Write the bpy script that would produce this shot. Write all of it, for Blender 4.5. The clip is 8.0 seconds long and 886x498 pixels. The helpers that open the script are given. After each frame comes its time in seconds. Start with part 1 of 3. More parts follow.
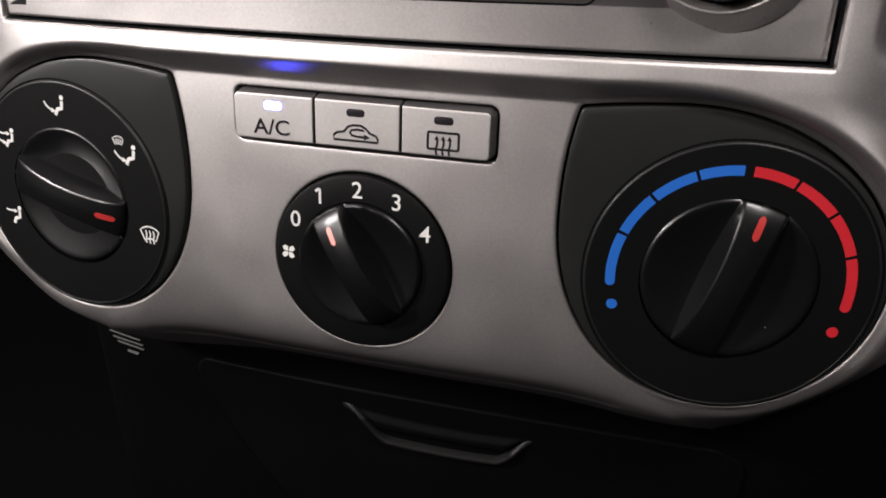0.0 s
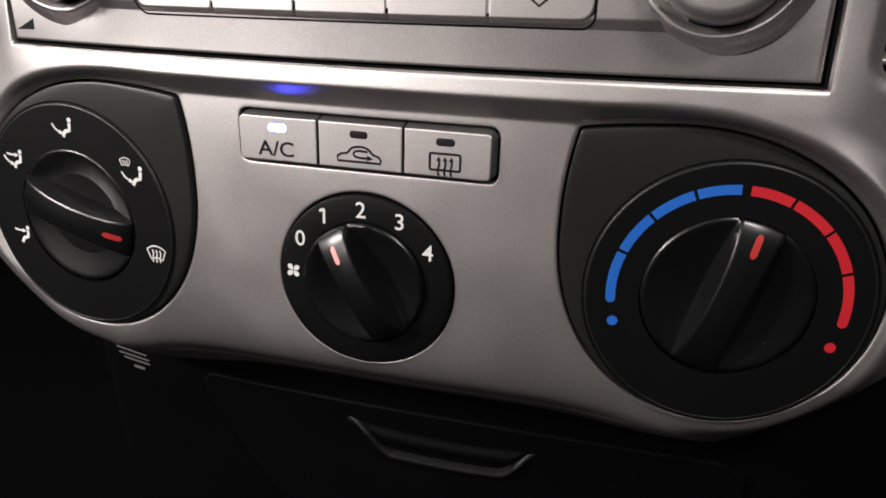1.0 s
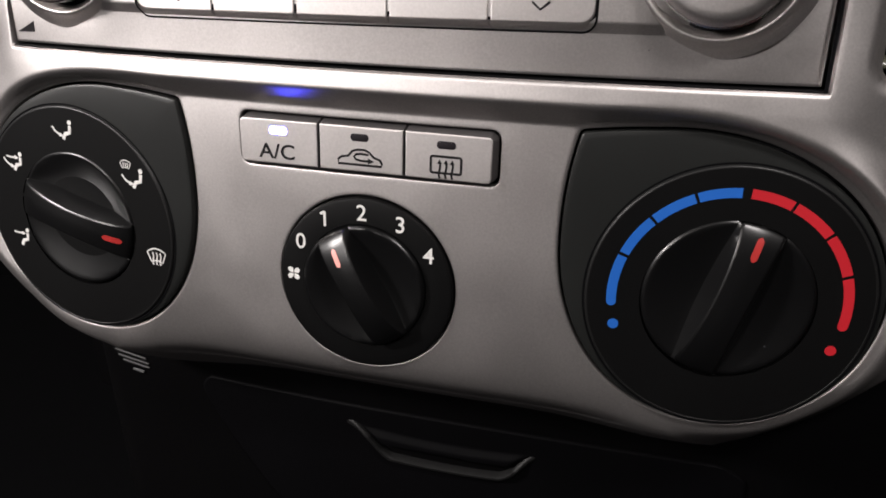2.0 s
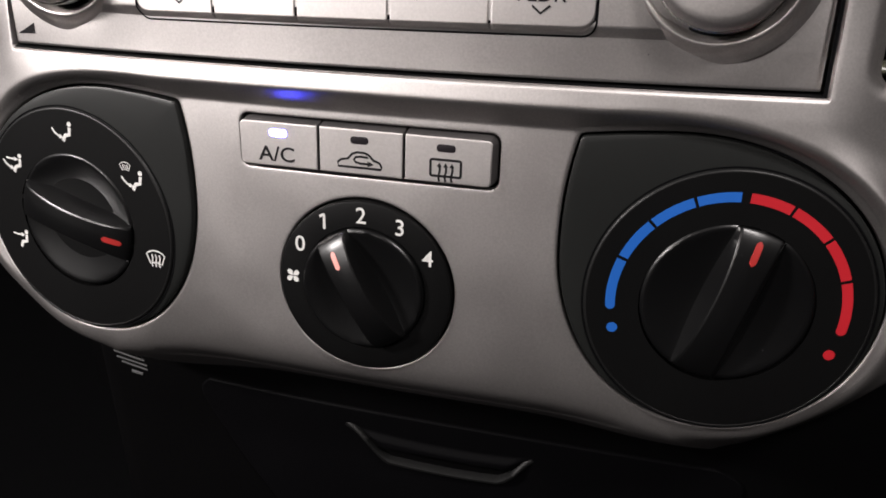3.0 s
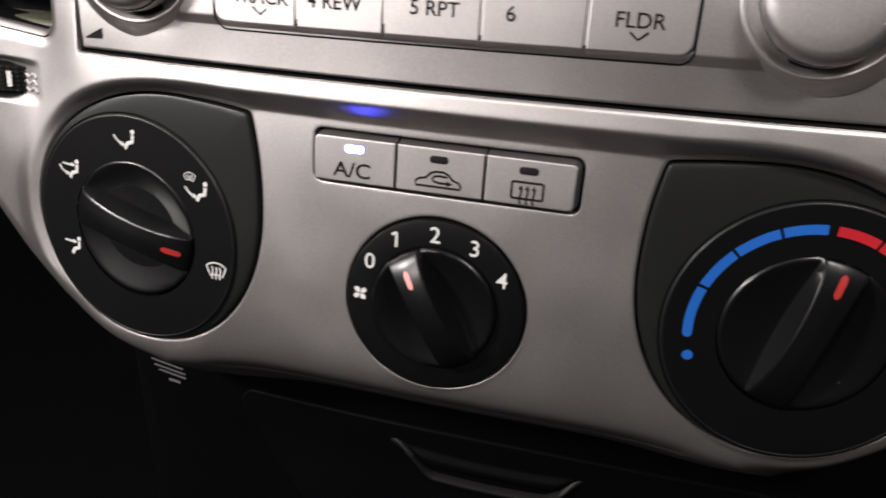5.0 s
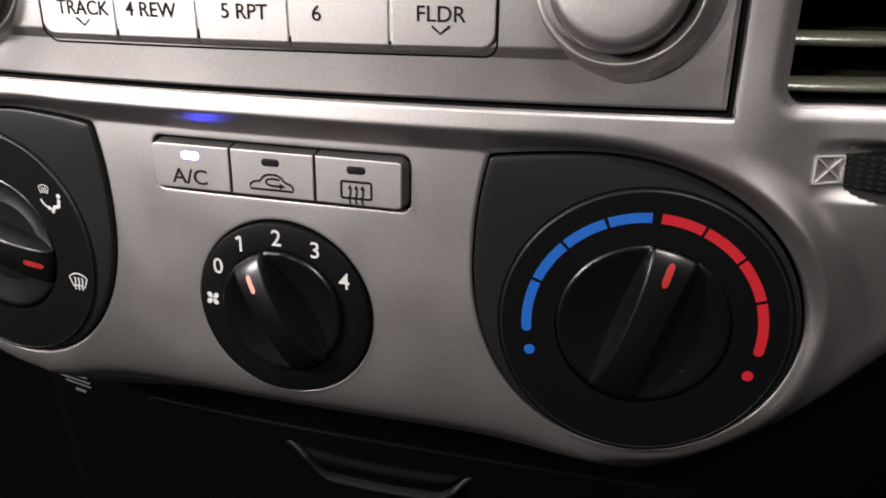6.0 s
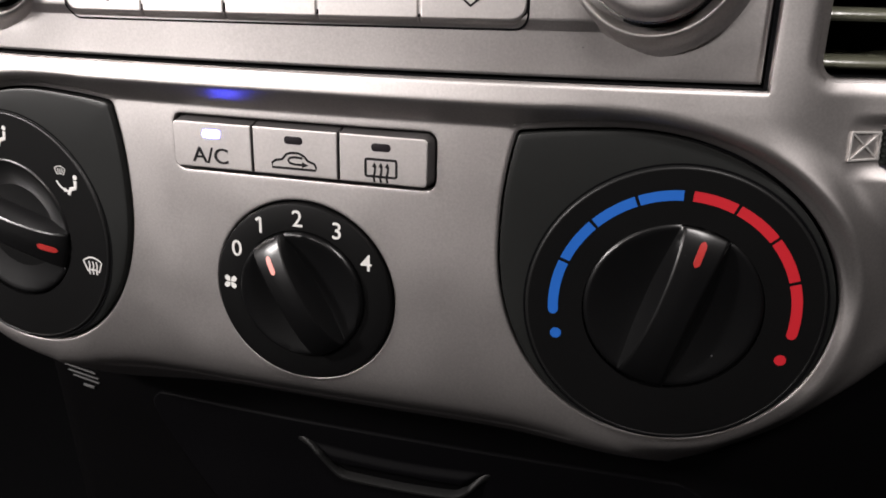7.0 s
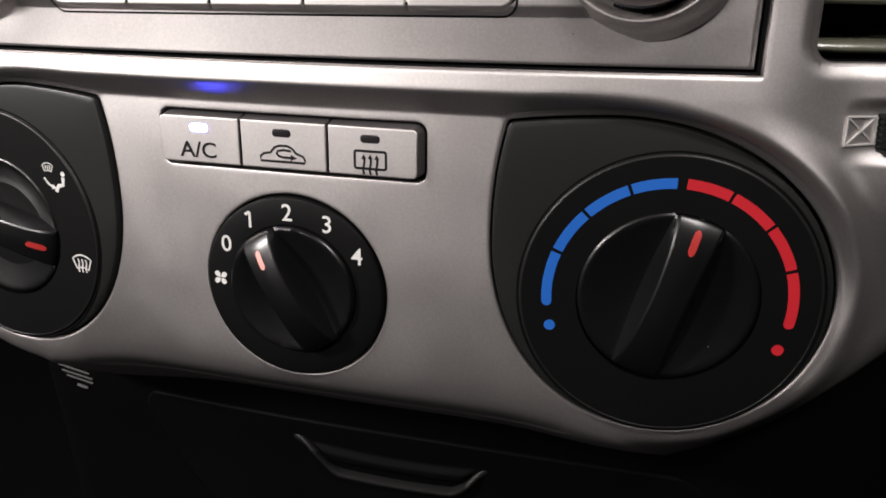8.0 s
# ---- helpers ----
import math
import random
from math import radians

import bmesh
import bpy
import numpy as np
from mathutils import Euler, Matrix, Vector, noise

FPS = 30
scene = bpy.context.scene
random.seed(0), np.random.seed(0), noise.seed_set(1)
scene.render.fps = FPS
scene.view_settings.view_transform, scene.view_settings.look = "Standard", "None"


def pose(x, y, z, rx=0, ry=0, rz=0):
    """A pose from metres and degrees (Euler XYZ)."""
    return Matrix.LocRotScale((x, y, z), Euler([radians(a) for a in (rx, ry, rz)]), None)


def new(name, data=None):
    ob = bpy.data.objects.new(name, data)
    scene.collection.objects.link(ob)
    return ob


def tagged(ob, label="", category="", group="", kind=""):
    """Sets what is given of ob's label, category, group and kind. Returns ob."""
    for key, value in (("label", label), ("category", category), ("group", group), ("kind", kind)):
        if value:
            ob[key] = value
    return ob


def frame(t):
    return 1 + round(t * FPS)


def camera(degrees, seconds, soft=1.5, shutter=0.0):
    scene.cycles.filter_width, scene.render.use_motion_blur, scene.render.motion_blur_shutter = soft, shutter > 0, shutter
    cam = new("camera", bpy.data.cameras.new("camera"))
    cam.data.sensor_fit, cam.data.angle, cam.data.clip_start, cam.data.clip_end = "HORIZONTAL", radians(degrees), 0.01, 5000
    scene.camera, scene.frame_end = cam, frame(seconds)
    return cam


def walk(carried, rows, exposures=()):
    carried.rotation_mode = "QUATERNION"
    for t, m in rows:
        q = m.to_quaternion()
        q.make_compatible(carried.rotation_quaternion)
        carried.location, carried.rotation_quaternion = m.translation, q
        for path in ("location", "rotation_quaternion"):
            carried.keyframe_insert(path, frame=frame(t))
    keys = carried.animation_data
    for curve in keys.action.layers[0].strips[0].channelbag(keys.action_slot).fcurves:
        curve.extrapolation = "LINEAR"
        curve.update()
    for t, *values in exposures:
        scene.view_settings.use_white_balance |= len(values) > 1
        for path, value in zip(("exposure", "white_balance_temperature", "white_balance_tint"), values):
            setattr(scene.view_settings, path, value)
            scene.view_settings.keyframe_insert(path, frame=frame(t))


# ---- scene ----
MM = 0.001
# the centre stack leans back; all its places below are millimetres in its own frame:
# x to the right, y into the dashboard, z up along the stack
BASE = pose(0, 0, 0.62, -20, 0, 0)

# ---- camera ----
cam = camera(59.0, 8.0, soft=1.75, shutter=0.4)
PATH = [
    (0.0, 60.28, -155.84, 62.88, 68.779, -1.883, 15.393),
    (0.5, 60.68, -157.52, 66.85, 68.878, -1.654, 15.443),
    (1.0, 60.47, -157.21, 66.64, 69.144, -1.446, 15.398),
    (1.5, 60.04, -157.33, 66.63, 69.243, -1.441, 15.293),
    (3.0, 59.66, -157.64, 66.63, 69.599, -1.780, 15.215),
    (3.5, 58.63, -156.24, 67.97, 69.414, -2.120, 15.176),
    (4.0, 42.30, -157.95, 67.67, 69.472, -3.911, 14.540),
    (4.5, 30.74, -160.40, 66.79, 69.567, -4.588, 14.350),
    (5.0, 38.89, -159.71, 69.33, 69.660, -3.695, 14.579),
    (5.2, 50.49, -156.78, 70.33, 69.609, -2.912, 14.780),
    (6.3, 78.58, -146.94, 70.23, 69.196, -0.831, 15.310),
    (6.5, 77.61, -147.21, 68.39, 69.664, -0.938, 15.393),
    (7.0, 71.87, -149.72, 61.62, 71.045, -1.489, 15.282),
    (7.5, 74.43, -147.71, 61.05, 71.268, -1.085, 15.357),
    (8.0, 73.62, -147.62, 59.30, 71.095, -0.838, 15.216),
]
walk(cam, [(t, BASE @ pose(x * MM, y * MM, z * MM, rx, ry, rz)) for t, x, y, z, rx, ry, rz in PATH])

# ---- light: night, an assumed dome lamp behind, and two unseen fill lamps added left and right ----
world = bpy.data.worlds.new("night")
scene.world = world
world.use_nodes = True
world.node_tree.nodes["Background"].inputs["Color"].default_value = (0.55, 0.6, 0.7, 1)
world.node_tree.nodes["Background"].inputs["Strength"].default_value = 0.001
# second and third are made-up fills, placed to brighten either side
for where, place, watts in (("dome", pose(-0.40, -0.70, 1.22), 12.5), ("left_fill", pose(-0.44, -0.22, 0.97), 16.2), ("right_fill", pose(0.30, -0.14, 1.12), 9.3)):
    bulb = bpy.data.lights.new(where + "_lamp", "POINT")
    bulb.shadow_soft_size, bulb.energy = 0.04, watts
    bulb.color = (1.0, 0.94, 0.92)
    new(where + "_lamp", bulb).matrix_world = place
scene.view_settings.exposure = 0.0


# ---- materials ----
def material(name, color, rough=0.5, metal=0.0, grain=0.0, grain_size=900.0, bump=0.0, blotch=0.08, emit=None, strength=0.0, spec=0.5, dust=0.0, flake=0.0):
    m = bpy.data.materials.new(name)
    m.use_nodes = True
    nt = m.node_tree
    b = nt.nodes["Principled BSDF"]
    b.inputs["Roughness"].default_value = rough
    b.inputs["Metallic"].default_value = metal
    b.inputs["Specular IOR Level"].default_value = spec
    pos = nt.nodes.new("ShaderNodeTexCoord")
    fine = nt.nodes.new("ShaderNodeTexNoise")
    fine.inputs["Scale"].default_value = grain_size
    fine.inputs["Detail"].default_value = 2.0
    wide = nt.nodes.new("ShaderNodeTexNoise")
    wide.inputs["Scale"].default_value = 35.0
    wide.inputs["Detail"].default_value = 4.0
    for n in (fine, wide):
        nt.links.new(pos.outputs["Object"], n.inputs["Vector"])
    add = nt.nodes.new("ShaderNodeMath")
    add.operation = "MULTIPLY_ADD"
    nt.links.new(fine.outputs["Fac"], add.inputs[0])
    add.inputs[1].default_value = 2 * grain
    add.inputs[2].default_value = 1 - grain
    add2 = nt.nodes.new("ShaderNodeMath")
    add2.operation = "MULTIPLY_ADD"
    nt.links.new(wide.outputs["Fac"], add2.inputs[0])
    add2.inputs[1].default_value = 2 * blotch
    add2.inputs[2].default_value = 1 - blotch
    mul = nt.nodes.new("ShaderNodeMath")
    mul.operation = "MULTIPLY"
    nt.links.new(add.outputs[0], mul.inputs[0])
    nt.links.new(add2.outputs[0], mul.inputs[1])
    if dust:
        # sparse specks of dust, a quarter of a millimetre across
        cell = nt.nodes.new("ShaderNodeTexVoronoi")
        cell.inputs["Scale"].default_value = 130.0
        nt.links.new(pos.outputs["Object"], cell.inputs["Vector"])
        near = nt.nodes.new("ShaderNodeMath")
        near.operation = "LESS_THAN"
        near.inputs[1].default_value = 0.022
        nt.links.new(cell.outputs["Distance"], near.inputs[0])
        tint = nt.nodes.new("ShaderNodeSeparateColor")
        nt.links.new(cell.outputs["Color"], tint.inputs[0])
        some = nt.nodes.new("ShaderNodeMath")
        some.operation = "GREATER_THAN"
        some.inputs[1].default_value = 0.5
        nt.links.new(tint.outputs[0], some.inputs[0])
        both = nt.nodes.new("ShaderNodeMath")
        both.operation = "MULTIPLY"
        nt.links.new(near.outputs[0], both.inputs[0])
        nt.links.new(some.outputs[0], both.inputs[1])
        gain = nt.nodes.new("ShaderNodeMath")
        gain.operation = "MULTIPLY_ADD"
        nt.links.new(both.outputs[0], gain.inputs[0])
        gain.inputs[1].default_value = dust
        gain.inputs[2].default_value = 1.0
        clean = mul
        mul = nt.nodes.new("ShaderNodeMath")
        mul.operation = "MULTIPLY"
        nt.links.new(clean.outputs[0], mul.inputs[0])
        nt.links.new(gain.outputs[0], mul.inputs[1])
    mix = nt.nodes.new("ShaderNodeVectorMath")
    mix.operation = "SCALE"
    mix.inputs[0].default_value = color
    nt.links.new(mul.outputs[0], mix.inputs["Scale"])
    nt.links.new(mix.outputs[0], b.inputs["Base Color"])
    rr = nt.nodes.new("ShaderNodeMath")
    rr.operation = "MULTIPLY_ADD"
    nt.links.new(wide.outputs["Fac"], rr.inputs[0])
    rr.inputs[1].default_value = 0.16
    rr.inputs[2].default_value = rough - 0.08
    nt.links.new(rr.outputs[0], b.inputs["Roughness"])
    if bump:
        bn = nt.nodes.new("ShaderNodeBump")
        bn.inputs["Strength"].default_value = bump
        bn.inputs["Distance"].default_value = 0.0002
        nt.links.new(fine.outputs["Fac"], bn.inputs["Height"])
        nt.links.new(bn.outputs[0], b.inputs["Normal"])
    if flake:
        # flake paint: a short-tailed gloss over a little matt pigment
        gloss = nt.nodes.new("ShaderNodeBsdfAnisotropic")
        gloss.distribution = "BECKMANN"
        matt = nt.nodes.new("ShaderNodeBsdfDiffuse")
        both_ways = nt.nodes.new("ShaderNodeMixShader")
        both_ways.inputs[0].default_value = flake
        for n in (gloss, matt):
            nt.links.new(mix.outputs[0], n.inputs["Color"])
        nt.links.new(rr.outputs[0], gloss.inputs["Roughness"])
        if bump:
            nt.links.new(bn.outputs[0], gloss.inputs["Normal"])
        nt.links.new(matt.outputs[0], both_ways.inputs[1])
        nt.links.new(gloss.outputs[0], both_ways.inputs[2])
        nt.links.new(both_ways.outputs[0], nt.nodes["Material Output"].inputs["Surface"])
    if emit:
        b.inputs["Emission Color"].default_value = (*emit, 1)
        b.inputs["Emission Strength"].default_value = strength
    return m


SILVER = material("silver_paint", (0.56, 0.53, 0.52), 0.53, 0.95, grain=0.17, grain_size=2000, bump=0.05, blotch=0.04, dust=-0.55, flake=0.90)
SILVER_KEY = material("silver_key_paint", (0.56, 0.53, 0.52), 0.53, 0.95, grain=0.12, grain_size=2000, bump=0.06, blotch=0.03, flake=0.90)
BEZEL = material("bezel_plastic", (0.0082, 0.0088, 0.0084), 0.42, grain=0.15, grain_size=3200, bump=0.10, spec=0.41, dust=22.0)
RING = material("dial_plastic", (0.0016, 0.0016, 0.0017), 0.56, grain=0.15, grain_size=3200, bump=0.06, spec=0.14, dust=22.0)
EDGE = material("edge_plastic", (0.006, 0.006, 0.006), 0.42, grain=0.1, grain_size=2500, bump=0.03, spec=0.38)
KNOB = material("knob_plastic", (0.0028, 0.0028, 0.003), 0.31, grain=0.10, grain_size=2500, bump=0.03, blotch=0.15, dust=22.0)
DARK = material("console_plastic", (0.0013, 0.0012, 0.0016), 0.64, grain=0.3, grain_size=1500, bump=0.30, spec=0.065)
# darker, duller copy of the console plastic, for the panel round the drawer
PANEL = material("console_plastic_darker", (0.0011, 0.0010, 0.0012), 0.7, grain=0.3, grain_size=1500, bump=0.30, spec=0.05)
GAP = material("gap_black", (0.0015, 0.0015, 0.002), 0.8, spec=0.08)
WHITE = material("white_print", (0.64, 0.63, 0.61), 0.5)
# grey of the keys' sides: the dark of their chamfers is painted shade
KEY_SHADE = material("key_side_shade", (0.045, 0.042, 0.042), 0.5, grain=0.15, grain_size=2500, bump=0.05, spec=0.3)
# paler than the console: the edge's highlight is put into the colour
SEAM_SHINE = material("seam_highlight", (0.02, 0.02, 0.021), 0.45)
RIB = material("rib_plastic", (0.12, 0.12, 0.12), 0.45)
# brighter than the fascia: light on the relief's edges is put into the colour
RELIEF_LIT = material("lit_relief", (0.66, 0.64, 0.62), 0.34, 0.6)
INK = material("dark_print", (0.010, 0.009, 0.010), 0.6, spec=0.12)
RED = material("red_print", (0.42, 0.012, 0.020), 0.45)
BLUE = material("blue_print", (0.012, 0.100, 0.41), 0.45)
POINTER = material("red_pointer", (0.34, 0.022, 0.02), 0.4)
# paler than the drawer's plastic: light the lip catches is partly in the colour
PULL_LIP = material("pull_lip_lit", (0.007, 0.007, 0.007), 0.5, grain=0.6, grain_size=1500, bump=0.6, spec=0.3)
# lit copy of the red pointer: glare on the fan knob put into the colour
POINTER_LIT = material("red_pointer_lit", (0.80, 0.32, 0.28), 0.4)
LED_OFF = material("led_off", (0.012, 0.010, 0.012), 0.45, spec=0.15)
LED_ON = material("led_on", (0.6, 0.6, 0.9), 0.4, emit=(0.05, 0.06, 1.0), strength=120.0)
SLAT = material("slat_plastic", (0.11, 0.112, 0.08), 0.27, grain=0.3, grain_size=1800, bump=0.3, spec=0.8)
RUBBER = material("wheel_rubber", (0.004, 0.005, 0.004), 0.6, grain=0.3, spec=0.15)
CHROME = material("satin_chrome", (0.62, 0.62, 0.60), 0.22, 1.0)
LINING = material("roof_lining", (0.22, 0.21, 0.20), 0.9, grain=0.2, grain_size=400, bump=0.2)
SCREEN = material("night_windscreen", (0.002, 0.002, 0.003), 0.15, spec=0.4)
CABIN = material("cabin_trim", (0.003, 0.003, 0.0035), 0.9, spec=0.1, grain=0.2, grain_size=300, bump=0.2)

# ---- helpers for building ----
BEND = 5.86e-4


def bend(x):
    return BEND * x * x


def thing(name, x=0.0, y=0.0, z=0.0, turn=0.0, label="", category="", group="", kind=""):
    ob = new(name)
    ob.empty_display_size = 0.01
    ob.matrix_world = BASE @ pose(x * MM, y * MM, z * MM, 0, 0, turn)
    return tagged(ob, label, category, group, kind)


def part(name, bm, mat, parent, label="", at=None, sharp=35.0, mats=()):
    """One mesh under a thing or a part; its bmesh is in millimetres of the thing's frame."""
    bmesh.ops.recalc_face_normals(bm, faces=bm.faces)
    if any(e.is_boundary for e in bm.edges):
        bm.normal_update()
        if sum(f.normal.y * f.calc_area() for f in bm.faces) > 0:
            bmesh.ops.reverse_faces(bm, faces=bm.faces)
    for f in bm.faces:
        f.smooth = len(f.verts) <= 4
    bmesh.ops.scale(bm, vec=(MM, MM, MM), verts=bm.verts)
    me = bpy.data.meshes.new(name)
    bm.to_mesh(me)
    bm.free()
    me.set_sharp_from_angle(angle=radians(sharp))
    me.materials.append(mat)
    for m in mats:
        me.materials.append(m)
    ob = new(name, me)
    ob.parent = parent
    if at is not None:
        ob.matrix_basis = at
    if label:
        ob["label"] = label
    return ob


def grow(outline, d):
    """A closed outline in (x, z), counter-clockwise, moved outward by d."""
    p = np.array(outline, float)
    t = np.roll(p, -1, 0) - np.roll(p, 1, 0)
    n = np.stack([t[:, 1], -t[:, 0]], 1)
    n /= np.linalg.norm(n, axis=1)[:, None]
    return p + d * n


def loft(layers, cap_first=False, cap_last=False, bm=None):
    """A skin through outlines of equal length; layers are (outline, y)."""
    bm = bm or bmesh.new()
    rings = []
    for outline, y in layers:
        rings.append([bm.verts.new((x, y, z)) for x, z in outline])
    n = len(rings[0])
    for a, b in zip(rings, rings[1:]):
        for i in range(n):
            bm.faces.new((a[i], a[(i + 1) % n], b[(i + 1) % n], b[i]))
    if cap_first:
        bm.faces.new(rings[0])
    if cap_last:
        bm.faces.new(rings[-1])
    return bm


def plate(outline, front, back, edge=0.4, bm=None):
    """A plate with a rounded front edge; front is the smaller y."""
    o = np.array(outline, float)
    return loft([(o, back), (o, front + edge), (grow(o, -0.3 * edge), front + 0.3 * edge), (grow(o, -edge), front)], True, True, bm)


def circle(r, n=96, cx=0.0, cz=0.0):
    a = np.linspace(0, 2 * math.pi, n, endpoint=False)
    return np.stack([cx + r * np.cos(a), cz + r * np.sin(a)], 1)


def rounded(x0, z0, x1, z1, radii, n=6):
    """A rectangle with corner radii (bottom left, bottom right, top right, top left)."""
    out = []
    for (cx, cz, a0), r in zip(((x0, z0, 180), (x1, z0, 270), (x1, z1, 0), (x0, z1, 90)), radii):
        r = max(r, 0.02)
        ox, oz = cx + (r if cx == x0 else -r), cz + (r if cz == z0 else -r)
        for i in range(n + 1):
            a = radians(a0 + 90 * i / n)
            out.append((ox + r * math.cos(a), oz + r * math.sin(a)))
    return np.array(out)


def lathe(profile, n=72, cx=0.0, cz=0.0, bm=None):
    """A turned form round the y axis; the profile is (r, y)."""
    return loft([(circle(r, n, cx, cz), y) for r, y in profile], True, True, bm)


def stroke(points, w, y, t=0.12, closed=False, bm=None):
    """A raised painted line of width w along (x, z) points, its back at y."""
    bm = bm or bmesh.new()
    p = np.array(points, float)
    if closed:
        d = np.roll(p, -1, 0) - np.roll(p, 1, 0)
    else:
        d = np.gradient(p, axis=0)
    d /= np.linalg.norm(d, axis=1)[:, None] + 1e-9
    nrm = np.stack([d[:, 1], -d[:, 0]], 1)
    if not closed:
        p[0] -= d[0] * 0.3 * w
        p[-1] += d[-1] * 0.3 * w
    rows = []
    for q, m in zip(p, nrm):
        rows.append([bm.verts.new((q[0] + m[0] * s * w / 2, yy, q[1] + m[1] * s * w / 2)) for s, yy in ((-1, y), (-0.85, y - t), (0.85, y - t), (1, y))])
    pairs = list(zip(rows, rows[1:])) + ([(rows[-1], rows[0])] if closed else [])
    for a, b in pairs:
        for i in range(3):
            bm.faces.new((a[i], a[i + 1], b[i + 1], b[i]))
    if not closed:
        bm.faces.new(rows[0])
        bm.faces.new(rows[-1])
    return bm


def patch(outline, y, t=0.12, bm=None):
    """A raised painted patch."""
    o = np.array(outline, float)
    bm = bm or bmesh.new()
    return loft([(o, y), (o, y - t)], False, True, bm)


def bezier(a, b, c, d, n):
    s = np.linspace(0, 1, n, endpoint=False)[:, None]
    a, b, c, d = (np.array(q, float) for q in (a, b, c, d))
    return a * (1 - s) ** 3 + 3 * b * s * (1 - s) ** 2 + 3 * c * s * s * (1 - s) + d * s ** 3


def lettering(text, size, x, z, y, parent, mat, name="lettering", bold=0.0, squeeze=1.0, bent=0.0):
    """Printed characters, centred at (x, z), facing the front; size is the capital height."""
    cu = bpy.data.curves.new(name, "FONT")
    cu.body, cu.size, cu.align_x, cu.align_y = text, size / 0.69, "CENTER", "CENTER"
    cu.extrude, cu.offset, cu.resolution_u = 0.06, bold, 4
    tmp = new(name, cu)
    me = bpy.data.meshes.new_from_object(tmp.evaluated_get(bpy.context.evaluated_depsgraph_get()))
    bpy.data.objects.remove(tmp)
    bpy.data.curves.remove(cu)
    zs = [v.co.y for v in me.vertices]
    mid = (min(zs) + max(zs)) / 2
    for v in me.vertices:
        px = x + v.co.x * squeeze
        py = y - v.co.z + bent * (px * px - x * x)
        v.co = Vector((px * MM, py * MM, (z + v.co.y - mid) * MM))
    me.flip_normals()
    me.materials.append(mat)
    me.name = name
    ob = new(name, me)
    ob.parent = parent
    return ob


def inside(poly, px, pz):
    """Which points lie within a closed outline."""
    p = np.array(poly)
    hit = np.zeros(px.shape, bool)
    for (x0, z0), (x1, z1) in zip(p, np.roll(p, -1, 0)):
        if z0 == z1:
            continue
        cross = ((z0 > pz) != (z1 > pz)) & (px < (x1 - x0) * (pz - z0) / (z1 - z0) + x0)
        hit ^= cross
    return hit


def distance(poly, px, pz):
    """The distance from points to a closed outline, negative within it."""
    p = np.array(poly)
    best = np.full(px.shape, 1e9)
    for a, b in zip(p, np.roll(p, -1, 0)):
        d = b - a
        ll = d @ d
        if ll < 1e-12:
            continue
        s = np.clip(((px - a[0]) * d[0] + (pz - a[1]) * d[1]) / ll, 0, 1)
        best = np.minimum(best, np.hypot(px - a[0] - s * d[0], pz - a[1] - s * d[1]))
    return np.where(inside(poly, px, pz), -best, best)


def smooth(s):
    s = np.clip(s, 0, 1)
    return s * s * (3 - 2 * s)


# ---- the plan of the climate panel ----
DIAL_X, RING_R = 79.5, 29.4
FAN_Z, FAN_R = -5.9, 21.5
KNOB_R, FAN_KNOB_R = 17.6, 14.7


def bezel_outline(side):
    """The drop-shaped bezel round an outer dial, in the panel's (x, z); its corner points to the panel's middle."""
    o = np.concatenate([
        bezier((0, -30.5), (17, -30.5), (31.5, -17), (31.6, 1), 28),
        bezier((31.6, 1), (31.0, 22), (10, 37.8), (-17, 35.6), 32),
        bezier((-17, 35.6), (-23, 35.3), (-28, 34.8), (-32.2, 34.2), 8),
        bezier((-32.2, 34.2), (-33.1, 34.0), (-33.3, 33.7), (-33.6, 32.6), 4),
        bezier((-33.6, 32.6), (-35.4, 25), (-35.9, 19), (-35.9, 11), 14),
        bezier((-35.9, 11), (-35.8, -13), (-21, -30.5), (0, -30.5), 30),
    ])
    if side < 0:
        o = o[::-1] * (-1, 1)
    return o + (side * DIAL_X, 0)


BEZEL_R, BEZEL_L = bezel_outline(1), bezel_outline(-1)


def crest_outline():
    """The line along which the pocket of the climate panel stands proudest."""
    right = np.concatenate([
        bezier((55, -37), (86, -39.5), (112.5, -26), (114.5, -2), 24),
        bezier((114.5, -2), (116.0, 21.0), (98, 41.3), (50, 39.4), 40),
    ])
    left = right[::-1] * (-1, 1)
    return np.concatenate([right, [(50, 39.4), (25, 39.4), (0, 39.4), (-25, 39.4), (-50, 39.4)], left[:-1], [(-55, -37)]])


CREST = crest_outline()
FAN_HOLE = circle(FAN_R, 96, 0, FAN_Z)
KEY_BOX = (-30.2, 20.3, 30.2, 32.6)
KEY_HOLE = rounded(*KEY_BOX, (2.2, 2.2, 2.2, 2.2))
RADIO_C, RADIO_X, RADIO_Z, RADIO_TILT = -0.2, 91.5, 43.7, 0.006
VENT_X, VENT_Z = 100.3, 46.6
VENT_R = rounded(VENT_X, VENT_Z, 149, 94, (3.4, 3, 3, 3))
VENT_L = VENT_R[::-1] * (-1, 1) + (-2.4, 0.0)
VENT_L[:, 1] += 0.09 * (-105 - VENT_L[:, 0])
LEFT_SHIFT, LEFT_DROP = 0.0, 0.9
SLOT_X, SLOT_Z = 114.0, (31.3, 37.4)
SLOT_R = rounded(SLOT_X, SLOT_Z[0], 139, SLOT_Z[1], (0.6, 0.6, 0.6, 0.6))
SLOT_L = SLOT_R[::-1] * (-1, 1) + (LEFT_SHIFT, -LEFT_DROP)

